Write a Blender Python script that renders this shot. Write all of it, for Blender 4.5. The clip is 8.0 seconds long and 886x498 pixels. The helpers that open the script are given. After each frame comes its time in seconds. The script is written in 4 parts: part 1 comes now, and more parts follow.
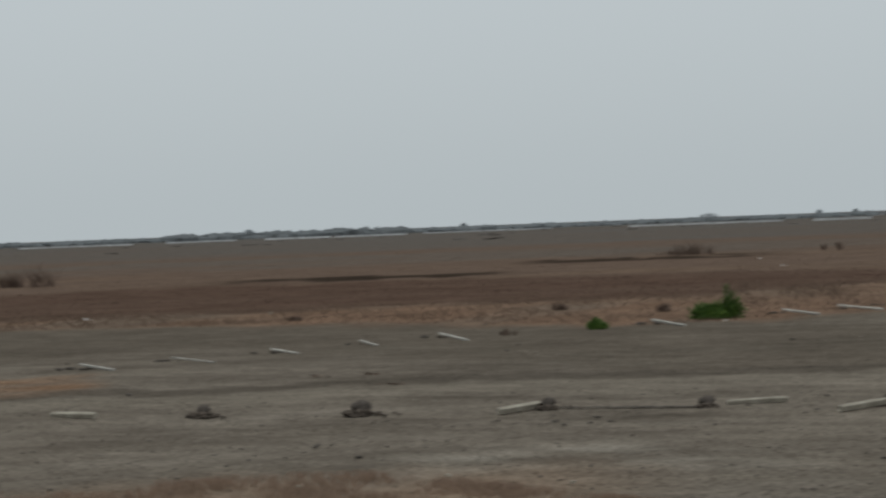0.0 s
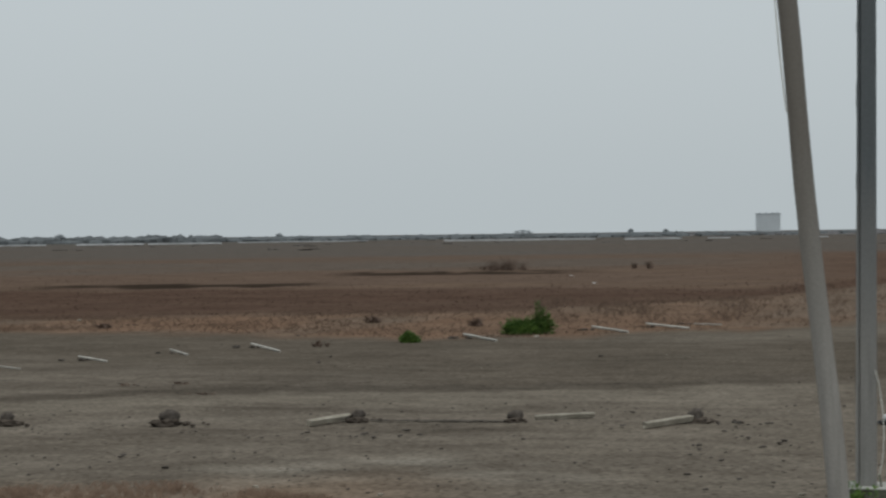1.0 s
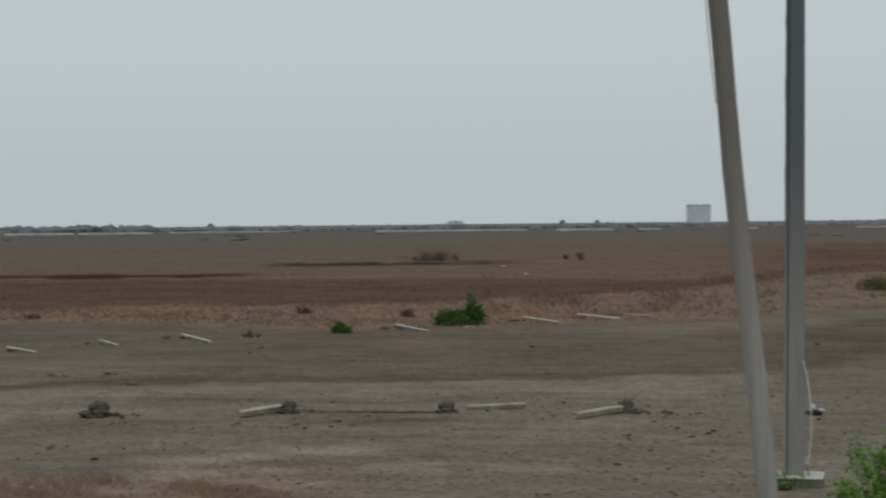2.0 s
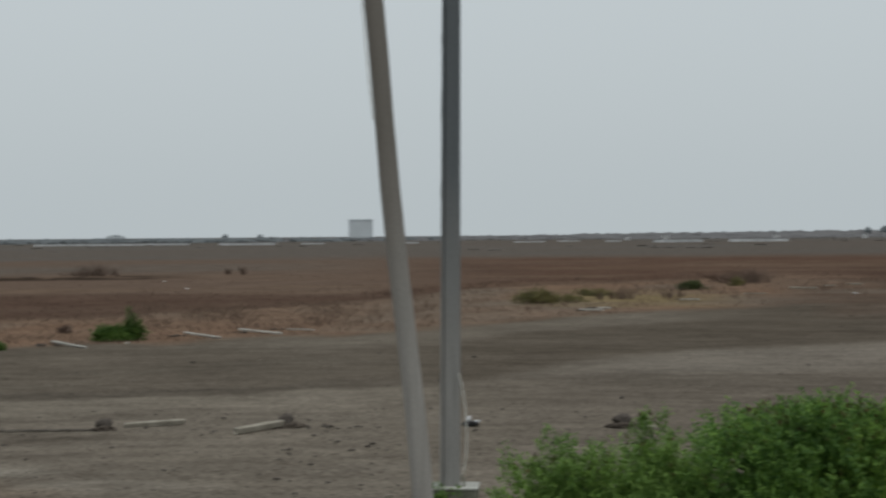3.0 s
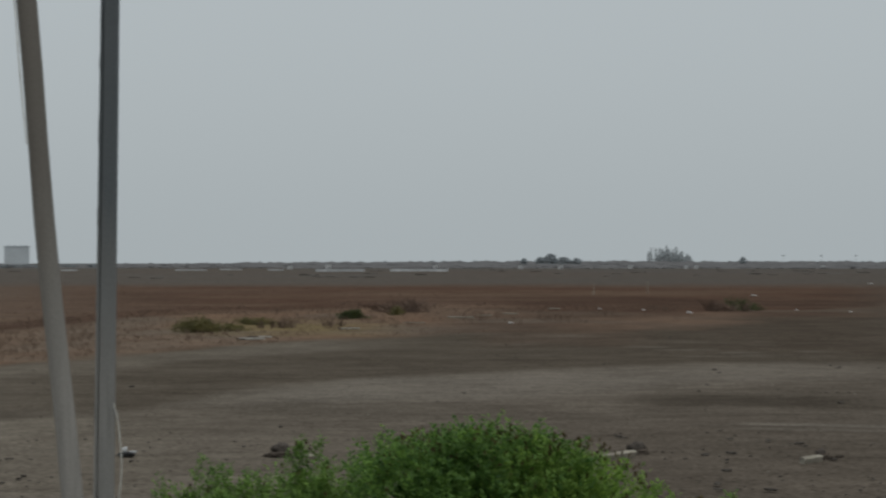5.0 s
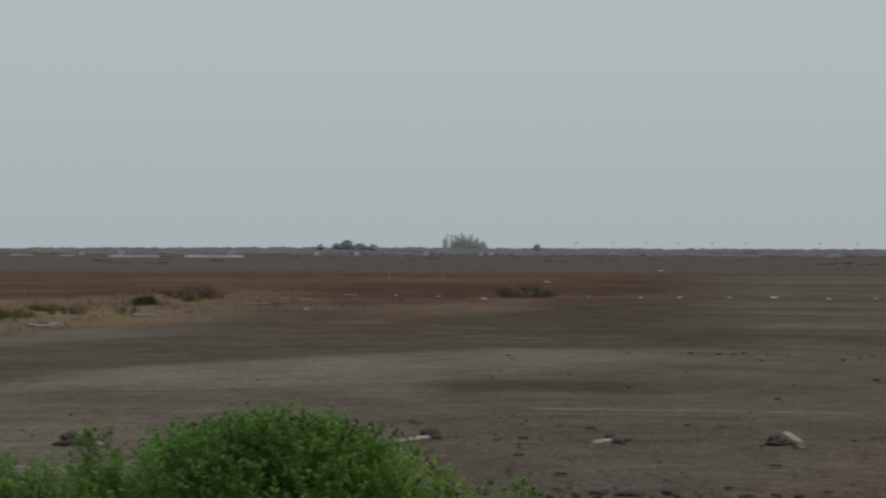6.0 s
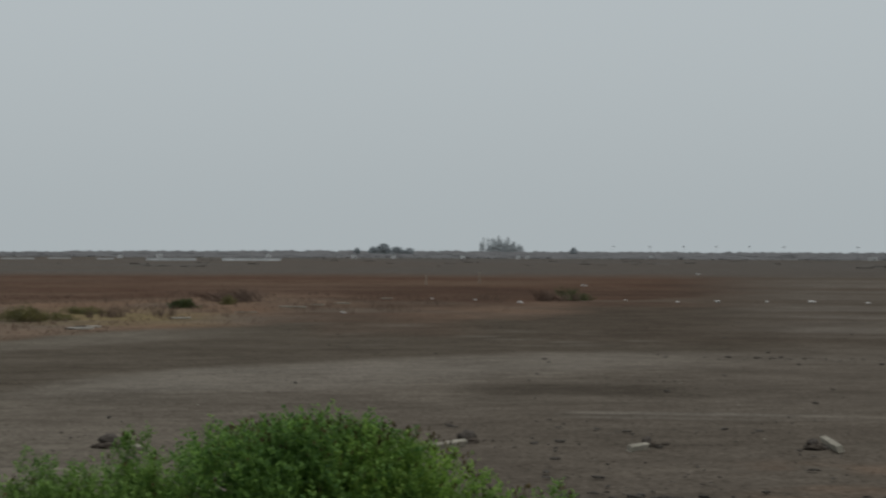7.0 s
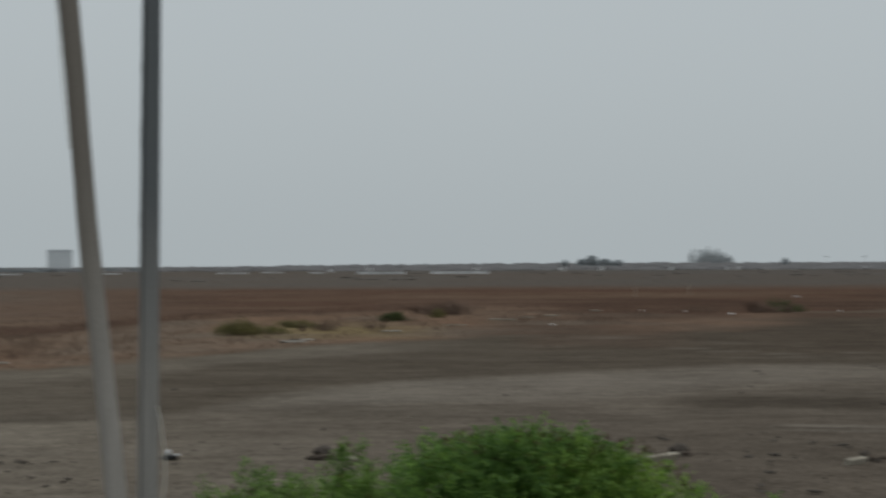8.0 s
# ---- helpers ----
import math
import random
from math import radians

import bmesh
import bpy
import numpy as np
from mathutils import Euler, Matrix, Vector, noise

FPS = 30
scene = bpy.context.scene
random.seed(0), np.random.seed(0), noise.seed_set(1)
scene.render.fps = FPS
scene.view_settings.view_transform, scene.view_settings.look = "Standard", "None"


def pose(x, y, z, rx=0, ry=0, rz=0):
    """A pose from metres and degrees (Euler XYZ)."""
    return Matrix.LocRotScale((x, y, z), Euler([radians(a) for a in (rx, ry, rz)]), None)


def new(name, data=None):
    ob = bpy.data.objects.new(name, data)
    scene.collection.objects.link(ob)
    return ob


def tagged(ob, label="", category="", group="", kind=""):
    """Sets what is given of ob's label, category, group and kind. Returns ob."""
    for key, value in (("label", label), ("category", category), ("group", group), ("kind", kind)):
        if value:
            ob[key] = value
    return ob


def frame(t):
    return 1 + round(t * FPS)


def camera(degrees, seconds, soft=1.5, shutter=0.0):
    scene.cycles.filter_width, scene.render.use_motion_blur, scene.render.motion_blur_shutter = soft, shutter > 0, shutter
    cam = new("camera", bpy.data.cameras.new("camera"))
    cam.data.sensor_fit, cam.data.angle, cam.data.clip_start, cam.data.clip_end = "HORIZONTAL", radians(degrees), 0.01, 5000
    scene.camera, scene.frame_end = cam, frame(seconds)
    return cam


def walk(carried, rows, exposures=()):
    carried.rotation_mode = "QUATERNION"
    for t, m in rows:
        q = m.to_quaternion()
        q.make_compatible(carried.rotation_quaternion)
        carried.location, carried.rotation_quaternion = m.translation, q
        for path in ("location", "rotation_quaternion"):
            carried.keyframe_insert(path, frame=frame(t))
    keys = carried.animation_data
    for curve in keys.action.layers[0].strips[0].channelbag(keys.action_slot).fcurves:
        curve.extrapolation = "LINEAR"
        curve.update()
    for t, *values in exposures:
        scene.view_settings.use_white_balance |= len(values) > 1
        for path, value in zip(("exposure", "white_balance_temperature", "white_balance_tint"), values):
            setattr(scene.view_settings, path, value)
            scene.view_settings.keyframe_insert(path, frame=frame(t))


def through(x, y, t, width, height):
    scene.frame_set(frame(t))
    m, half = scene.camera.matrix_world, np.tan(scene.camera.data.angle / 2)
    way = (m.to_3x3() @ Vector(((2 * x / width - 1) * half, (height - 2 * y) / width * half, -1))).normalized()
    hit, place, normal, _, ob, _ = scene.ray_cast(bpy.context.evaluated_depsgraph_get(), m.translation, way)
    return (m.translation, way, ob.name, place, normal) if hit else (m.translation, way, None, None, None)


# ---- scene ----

# ---------------------------------------------------------------- camera
EYE, ARM = 2.6, 0.2
cam = camera(27.54, 8.0, soft=2.3, shutter=0.5)
# seconds, pan to the left, tilt up, roll
ROWS = [
    (0.0, 22.787, -0.729, 2.151),
    (0.3, 20.334, -0.668, 1.554),
    (0.5, 19.298, -0.612, 1.250),
    (1.0, 16.933, -0.490, 0.716),
    (1.2, 16.407, -0.481, 0.606),
    (2.3, 12.533, -0.921, 0.545),
    (2.5, 9.431, -0.705, 0.488),
    (3.0, 4.131, -0.443, 0.466),
    (3.5, 0.000, -0.190, 0.335),
    (4.0, -3.205, 0.270, 0.352),
    (4.2, -3.854, 0.466, 0.230),
    (5.3, -8.332, 0.309, -0.009),
    (5.5, -9.845, 0.112, -0.007),
    (6.0, -12.980, 0.011, -0.224),
    (6.5, -15.101, 0.077, -0.274),
    (7.0, -11.820, 0.116, -0.251),
    (7.5, -10.621, 0.282, 0.004),
    (7.7, -8.859, 0.348, 0.073),
    (8.0, -5.236, 0.507, 0.220),
]
EXPOSURES = [(0.0, -0.03), (1.0, 0.0), (2.5, 0.03), (3.5, 0.05), (4.0, 0.12), (4.2, -0.08), (5.3, -0.25), (5.6, -0.2), (6.0, -0.2), (8.0, -0.2)]
walk(cam, [(t, pose(0, 0, EYE, 0, 0, yaw) @ pose(0, ARM, 0, pitch) @ pose(0, 0, 0, 0, roll) @ pose(0, 0, 0, 90))
           for t, yaw, pitch, roll in ROWS], EXPOSURES)

# ---------------------------------------------------------------- light
SUN_UP, SUN_ROUND = radians(70), radians(150)
world = bpy.data.worlds.new("overcast_sky")
scene.world = world
world.use_nodes = True
wn = world.node_tree
wn.nodes.clear()
w_out = wn.nodes.new("ShaderNodeOutputWorld")
w_bg = wn.nodes.new("ShaderNodeBackground")
w_sky = wn.nodes.new("ShaderNodeTexSky")
w_sky.sky_type, w_sky.sun_disc = "NISHITA", False
w_sky.sun_elevation, w_sky.sun_rotation = SUN_UP, SUN_ROUND
w_sky.air_density, w_sky.dust_density, w_sky.ozone_density = 1.0, 6.0, 1.0
w_hsv = wn.nodes.new("ShaderNodeHueSaturation")
w_hsv.inputs["Saturation"].default_value = 0.3
w_hsv.inputs["Value"].default_value = 0.1
w_mix = wn.nodes.new("ShaderNodeMix")
w_mix.data_type = "RGBA"
w_mix.inputs[0].default_value = 0.72
w_mix.inputs[7].default_value = (0.614, 0.683, 0.713, 1)
wn.links.new(w_sky.outputs[0], w_hsv.inputs["Color"])
wn.links.new(w_hsv.outputs[0], w_mix.inputs[6])
wn.links.new(w_mix.outputs[2], w_bg.inputs[0])
wn.links.new(w_bg.outputs[0], w_out.inputs[0])
w_bg.inputs[1].default_value = 1.0

sun = new("sun", bpy.data.lights.new("sun", "SUN"))
sun.data.energy, sun.data.angle, sun.data.color = 0.6, radians(25), (1.0, 0.97, 0.93)
sun.matrix_world = pose(0, 0, 60, 90 - 70, 0, 30)


# ---------------------------------------------------------------- materials
def nodes_of(name, rough=0.9, metal=0.0):
    mat = bpy.data.materials.new(name)
    mat.use_nodes = True
    nt = mat.node_tree
    bsdf = nt.nodes["Principled BSDF"]
    bsdf.inputs["Roughness"].default_value = rough
    bsdf.inputs["Metallic"].default_value = metal
    bsdf.inputs["Specular IOR Level"].default_value = 0.25 if rough < 0.85 else 0.0
    return mat, nt, bsdf


def noise_node(nt, scale, detail=4, coord="Object", stretch=None):
    tc = nt.nodes.new("ShaderNodeTexCoord")
    n = nt.nodes.new("ShaderNodeTexNoise")
    n.inputs["Scale"].default_value = scale
    n.inputs["Detail"].default_value = detail
    if stretch:
        mp = nt.nodes.new("ShaderNodeMapping")
        mp.inputs["Scale"].default_value = stretch
        nt.links.new(tc.outputs[coord], mp.inputs[0])
        nt.links.new(mp.outputs[0], n.inputs["Vector"])
    else:
        nt.links.new(tc.outputs[coord], n.inputs["Vector"])
    return n


def ramp_node(nt, src, stops):
    r = nt.nodes.new("ShaderNodeValToRGB")
    els = r.color_ramp.elements
    while len(els) < len(stops):
        els.new(0.5)
    for e, (p, c) in zip(els, stops):
        e.position, e.color = p, (*c, 1)
    nt.links.new(src, r.inputs[0])
    return r


def mul_node(nt, a, b, kind="MULTIPLY", fac=1.0):
    m = nt.nodes.new("ShaderNodeMix")
    m.data_type, m.blend_type = "RGBA", kind
    m.inputs[0].default_value = fac
    nt.links.new(a, m.inputs[6])
    nt.links.new(b, m.inputs[7])
    return m


def surface(name, low, high, grain=6.0, fine=60.0, rough=0.9, bump=0.3, stretch=None, per_object=0.0, metal=0.0):
    """Two-scale mottled surface between two colours, with relief."""
    mat, nt, bsdf = nodes_of(name, rough, metal)
    big = noise_node(nt, grain, 5, stretch=stretch)
    small = noise_node(nt, fine, 3)
    r1 = ramp_node(nt, big.outputs[0], [(0.3, low), (0.7, high)])
    r2 = ramp_node(nt, small.outputs[0], [(0.3, (0.72, 0.72, 0.72)), (0.7, (1.15, 1.15, 1.15))])
    col = mul_node(nt, r1.outputs[0], r2.outputs[0]).outputs[2]
    if per_object:
        info = nt.nodes.new("ShaderNodeObjectInfo")
        r3 = ramp_node(nt, info.outputs["Random"], [(0, (1 - per_object,) * 3), (1, (1 + per_object,) * 3)])
        col = mul_node(nt, col, r3.outputs[0]).outputs[2]
    nt.links.new(col, bsdf.inputs["Base Color"])
    if bump:
        b = nt.nodes.new("ShaderNodeBump")
        b.inputs["Strength"].default_value, b.inputs["Distance"].default_value = bump, 0.02
        nt.links.new(small.outputs[0], b.inputs["Height"])
        nt.links.new(b.outputs[0], bsdf.inputs["Normal"])
    return mat


def leafy(name, dark, light, rough=0.6, through=0.25, patchy=True):
    """Leaves, blades or clumps: each island of the mesh has its own shade."""
    mat, nt, bsdf = nodes_of(name, rough)
    geo = nt.nodes.new("ShaderNodeNewGeometry")
    r = ramp_node(nt, geo.outputs["Random Per Island"], [(0, dark), (0.6, [(a + b) / 2 for a, b in zip(dark, light)]), (1, light)])
    patch = noise_node(nt, 2.2, 2)
    r2 = ramp_node(nt, patch.outputs[0], [(0.3, (0.7, 0.75, 0.75)), (0.7, (1.25, 1.2, 1.0))] if patchy else [(0.3, (0.93, 0.93, 0.93)), (0.7, (1.07, 1.07, 1.07))])
    col = mul_node(nt, r.outputs[0], r2.outputs[0])
    nt.links.new(col.outputs[2], bsdf.inputs["Base Color"])
    if through:
        tr = nt.nodes.new("ShaderNodeBsdfTranslucent")
        mix = nt.nodes.new("ShaderNodeMixShader")
        mix.inputs[0].default_value = through
        nt.links.new(col.outputs[2], tr.inputs[0])
        nt.links.new(bsdf.outputs[0], mix.inputs[1])
        nt.links.new(tr.outputs[0], mix.inputs[2])
        nt.links.new(mix.outputs[0], nt.nodes["Material Output"].inputs[0])
    return mat


def ground_material():
    """Dry saline mud: the soil's own colour, blotches, salt bloom, cracks and crumbs."""
    mat, nt, bsdf = nodes_of("dry_mud", 0.95)
    at = nt.nodes.new("ShaderNodeAttribute")
    at.attribute_name = "soil"
    blot = noise_node(nt, 0.35, 6)
    mid = noise_node(nt, 2.2, 5)
    fine = noise_node(nt, 18.0, 4)
    speck = noise_node(nt, 13.0, 6)
    r1 = ramp_node(nt, blot.outputs[0], [(0.3, (0.87, 0.865, 0.86)), (0.7, (1.13, 1.13, 1.13))])
    r2 = ramp_node(nt, mid.outputs[0], [(0.28, (0.86, 0.855, 0.85)), (0.72, (1.12, 1.12, 1.12))])
    r3 = ramp_node(nt, fine.outputs[0], [(0.3, (0.86, 0.86, 0.86)), (0.75, (1.15, 1.15, 1.15))])
    c = mul_node(nt, at.outputs["Color"], r1.outputs[0]).outputs[2]
    c = mul_node(nt, c, r2.outputs[0]).outputs[2]
    c = mul_node(nt, c, r3.outputs[0]).outputs[2]
    r4 = ramp_node(nt, speck.outputs[0], [(0.30, (0.45, 0.44, 0.43)), (0.43, (0.96, 0.96, 0.96)), (0.58, (1.02, 1.02, 1.02)), (0.72, (1.45, 1.45, 1.45))])
    c = mul_node(nt, c, r4.outputs[0]).outputs[2]
    drift = noise_node(nt, 1.0, 5, stretch=(0.5, 1.7, 1.0))
    r5 = ramp_node(nt, drift.outputs[0], [(0.32, (0.88, 0.875, 0.87)), (0.5, (1.0, 1.0, 1.0)), (0.70, (1.13, 1.13, 1.12))])
    c = mul_node(nt, c, r5.outputs[0]).outputs[2]
    nt.links.new(c, bsdf.inputs["Base Color"])
    b1 = nt.nodes.new("ShaderNodeBump")
    b1.inputs["Strength"].default_value, b1.inputs["Distance"].default_value = 0.12, 0.05
    b2 = nt.nodes.new("ShaderNodeBump")
    b2.inputs["Strength"].default_value, b2.inputs["Distance"].default_value = 0.25, 0.02
    nt.links.new(mid.outputs[0], b1.inputs["Height"])
    nt.links.new(fine.outputs[0], b2.inputs["Height"])
    nt.links.new(b1.outputs[0], b2.inputs["Normal"])
    nt.links.new(b2.outputs[0], bsdf.inputs["Normal"])
    return mat


def pole_material(name, low, high, upper):
    """Weathered concrete that turns darker higher up, along an uneven streaky edge."""
    mat, nt, bsdf = nodes_of(name, 0.85)
    big = noise_node(nt, 3.0, 5, stretch=(6, 6, 0.5))
    small = noise_node(nt, 45.0, 3)
    tc = nt.nodes.new("ShaderNodeTexCoord")
    sep = nt.nodes.new("ShaderNodeSeparateXYZ")
    nt.links.new(tc.outputs["Object"], sep.inputs[0])
    add = nt.nodes.new("ShaderNodeMath")
    add.operation = "MULTIPLY_ADD"
    add.inputs[1].default_value = 1.6
    nt.links.new(big.outputs[0], add.inputs[0])
    nt.links.new(sep.outputs[2], add.inputs[2])
    rng = nt.nodes.new("ShaderNodeMapRange")
    rng.inputs[1].default_value, rng.inputs[2].default_value = 2.2, 4.2
    nt.links.new(add.outputs[0], rng.inputs[0])
    base = ramp_node(nt, big.outputs[0], [(0.3, low), (0.7, high)])
    m = nt.nodes.new("ShaderNodeMix")
    m.data_type = "RGBA"
    nt.links.new(rng.outputs[0], m.inputs[0])
    nt.links.new(base.outputs[0], m.inputs[6])
    m.inputs[7].default_value = (*upper, 1)
    r2 = ramp_node(nt, small.outputs[0], [(0.3, (0.92, 0.92, 0.92)), (0.7, (1.05, 1.05, 1.05))])
    c = mul_node(nt, m.outputs[2], r2.outputs[0])
    nt.links.new(c.outputs[2], bsdf.inputs["Base Color"])
    b = nt.nodes.new("ShaderNodeBump")
    b.inputs["Strength"].default_value, b.inputs["Distance"].default_value = 0.3, 0.01
    nt.links.new(small.outputs[0], b.inputs["Height"])
    nt.links.new(b.outputs[0], bsdf.inputs["Normal"])
    return mat


MUD = ground_material()
POST = surface("old_post_concrete", (0.235, 0.215, 0.175), (0.365, 0.335, 0.275), 4.0, 50.0, 0.9, 0.4, per_object=0.12)
POST_PALE = surface("bleached_post_concrete", (0.36, 0.345, 0.31), (0.52, 0.50, 0.45), 4.0, 50.0, 0.9, 0.4, per_object=0.12)
POLE_PALE = pole_material("leaning_pole_concrete", (0.275, 0.262, 0.24), (0.35, 0.332, 0.305), (0.19, 0.175, 0.154))
POLE_GREY = pole_material("square_pole_concrete", (0.225, 0.22, 0.207), (0.285, 0.28, 0.263), (0.130, 0.143, 0.149))
PLINTH = surface("mossy_plinth_concrete", (0.10, 0.11, 0.08), (0.20, 0.20, 0.16), 5.0, 40.0, 0.95, 0.5)
PLINTH_TOP = surface("plinth_capping_concrete", (0.34, 0.34, 0.31), (0.46, 0.46, 0.42), 5.0, 40.0, 0.95, 0.5)
CONDUIT = surface("white_conduit_plastic", (0.55, 0.55, 0.50), (0.68, 0.68, 0.62), 3.0, 30.0, 0.5, 0.1)
STUMP = surface("stump_mud", (0.055, 0.046, 0.038), (0.12, 0.10, 0.082), 7.0, 40.0, 0.95, 0.6)
FOOTING = surface("muddy_footing_concrete", (0.06, 0.05, 0.043), (0.135, 0.12, 0.105), 6.0, 40.0, 0.95, 0.6)
CLOD = surface("clod_mud", (0.05, 0.045, 0.04), (0.13, 0.115, 0.10), 3.0, 40.0, 0.95, 0.5)
STONE = surface("pale_stone", (0.60, 0.59, 0.56), (0.80, 0.78, 0.75), 8.0, 50.0, 0.9, 0.3, per_object=0.15)
PLASTIC = surface("white_litter_plastic", (0.45, 0.46, 0.46), (0.62, 0.62, 0.62), 8.0, 50.0, 0.45, 0.2)
RUBBER = surface("black_litter_rubber", (0.015, 0.015, 0.015), (0.04, 0.04, 0.04), 8.0, 50.0, 0.6, 0.2)
STEM = surface("shrub_bark", (0.07, 0.06, 0.035), (0.16, 0.14, 0.08), 12.0, 60.0, 0.9, 0.3)
LEAF = leafy("shrub_leaf", (0.062, 0.138, 0.036), (0.222, 0.380, 0.090), 0.6, 0.42)
LEAF_LIGHT = leafy("young_shrub_leaf", (0.120, 0.225, 0.046), (0.350, 0.520, 0.125), 0.6, 0.42)
LEAF_PALE = leafy("herb_leaf", (0.098, 0.190, 0.046), (0.250, 0.390, 0.105), 0.6, 0.35)
LEAF_TIP = leafy("dry_seed_head", (0.06, 0.047, 0.024), (0.15, 0.115, 0.06), 0.9, 0.0)
LEAF_FAR = leafy("far_green_leaf", (0.048, 0.105, 0.022), (0.135, 0.22, 0.052))
LEAF_DULL = leafy("dull_green_leaf", (0.050, 0.066, 0.026), (0.105, 0.125, 0.052))
LEAF_OLIVE = leafy("far_olive_leaf", (0.115, 0.11, 0.045), (0.21, 0.185, 0.085))
SCRUB = leafy("leafless_scrub_twig", (0.098, 0.072, 0.057), (0.18, 0.131, 0.103), 0.9, 0.0, patchy=False)
STRAW = leafy("dry_grass_blade", (0.155, 0.110, 0.082), (0.222, 0.160, 0.118), 0.9, 0.2, patchy=False)
RUST_GRASS = leafy("rusty_salt_plant", (0.094, 0.062, 0.048), (0.128, 0.087, 0.066), 0.9, 0.0, patchy=False)
RED_PLANT = leafy("dark_red_salt_plant", (0.074, 0.048, 0.037), (0.091, 0.060, 0.047), 0.9, 0.0, patchy=False)
NEAR_STRAW = leafy("short_straw_blade", (0.25, 0.178, 0.130), (0.37, 0.27, 0.20), 0.9, 0.25, patchy=False)
# far vegetation: distance haze is mixed into these greyed base colours
FAR_WOOD = leafy("hazed_foliage", (0.125, 0.136, 0.140), (0.155, 0.168, 0.172), 0.9, 0.0, patchy=False)
FAR_BANK = leafy("hazed_dry_scrub", (0.145, 0.142, 0.142), (0.170, 0.167, 0.167), 0.9, 0.0, patchy=False)
FAR_TREE = leafy("hazed_tree_foliage", (0.40, 0.425, 0.435), (0.51, 0.54, 0.55), 0.9, 0.0, patchy=False)
HAZE_TREE = leafy("hazed_pale_foliage", (0.40, 0.43, 0.44), (0.50, 0.53, 0.54), 0.9, 0.0, patchy=False)
DARK_TREE = leafy("hazed_dark_foliage", (0.215, 0.24, 0.25), (0.30, 0.325, 0.335), 0.9, 0.0, patchy=False)
PLAIN_SCRUB = leafy("dull_plain_scrub", (0.108, 0.098, 0.089), (0.135, 0.124, 0.113), 0.9, 0.0, patchy=False)
FAR_BARK = surface("distant_bark", (0.12, 0.12, 0.115), (0.20, 0.20, 0.19), 0.5, 4.0)
LIMEWASH = surface("limewashed_wall", (0.48, 0.49, 0.49), (0.66, 0.67, 0.67), 0.05, 0.6, 0.9, 0.1, per_object=0.12)
HUT_WHITE = surface("fresh_limewash", (0.50, 0.51, 0.51), (0.62, 0.62, 0.61), 0.3, 2.0, 0.9, 0.1)
# far building: haze is put into the wall, roof and pane colours
TOWER = surface("hazed_plaster_facade", (0.55, 0.59, 0.61), (0.62, 0.66, 0.68), 0.1, 1.0, 0.9, 0.1)
TOWER_ROOF = surface("hazed_grey_concrete", (0.44, 0.47, 0.49), (0.50, 0.53, 0.55), 0.1, 1.0, 0.9, 0.1)
TOWER_GLASS = surface("hazed_window_glass", (0.49, 0.53, 0.55), (0.55, 0.59, 0.61), 0.2, 1.0, 0.3, 0.0)
STEEL = surface("galvanised_steel", (0.22, 0.23, 0.23), (0.32, 0.33, 0.33), 1.0, 8.0, 0.6, 0.1)
LAMP_BODY = surface("dark_lamp_housing", (0.05, 0.055, 0.06), (0.09, 0.095, 0.10), 1.0, 8.0, 0.6, 0.1)


# ---------------------------------------------------------------- builders
def at(bearing, dist, z=0.0):
    """A place by its bearing in degrees (right of straight ahead) and its distance."""
    b = radians(bearing)
    return Vector((dist * math.sin(b), dist * math.cos(b), z))


def mesh_of(name, bm, material, smooth=False):
    me = bpy.data.meshes.new(name)
    bm.to_mesh(me)
    bm.free()
    me.materials.append(material)
    if smooth:
        me.shade_smooth()
    return me


def part(name, bm, material, parent, label="", smooth=False):
    ob = new(name, mesh_of(name, bm, material, smooth))
    ob.parent = parent
    return tagged(ob, label)


def thing(name, m, label, category, group="", kind=""):
    ob = new(name)
    ob.matrix_world = m
    return tagged(ob, label, category, group, kind)


def raw_mesh(name, verts, faces, material):
    me = bpy.data.meshes.new(name)
    me.from_pydata(verts, [], faces)
    me.materials.append(material)
    me.update()
    return me


def box(bm, cx, cy, cz, sx, sy, sz, bevel=0.0, m=None):
    r = bmesh.ops.create_cube(bm, size=1.0)
    vs = r["verts"]
    bmesh.ops.scale(bm, verts=vs, vec=(sx, sy, sz))
    if bevel:
        es = list({e for v in vs for e in v.link_edges})
        out = bmesh.ops.bevel(bm, geom=es, offset=bevel, segments=1, affect="EDGES")
        vs = list({v for f in out["faces"] for v in f.verts} | {v for v in vs if v.is_valid})
    bmesh.ops.translate(bm, verts=vs, vec=(cx, cy, cz))
    if m is not None:
        bmesh.ops.transform(bm, verts=vs, matrix=m)
    return vs


def tube(bm, pts, radii, sides=8):
    """A round bar through points, with a radius at each."""
    rings = []
    for i, p in enumerate(pts):
        p = Vector(p)
        d = (Vector(pts[min(i + 1, len(pts) - 1)]) - Vector(pts[max(i - 1, 0)])).normalized()
        a = d.orthogonal().normalized()
        b = d.cross(a)
        rings.append([bm.verts.new(p + radii[i] * (math.cos(t) * a + math.sin(t) * b))
                      for t in (2 * math.pi * k / sides for k in range(sides))])
    for r0, r1 in zip(rings, rings[1:]):
        for k in range(sides):
            bm.faces.new((r0[k], r0[(k + 1) % sides], r1[(k + 1) % sides], r1[k]))
    bm.faces.new(rings[0][::-1])
    bm.faces.new(rings[-1])


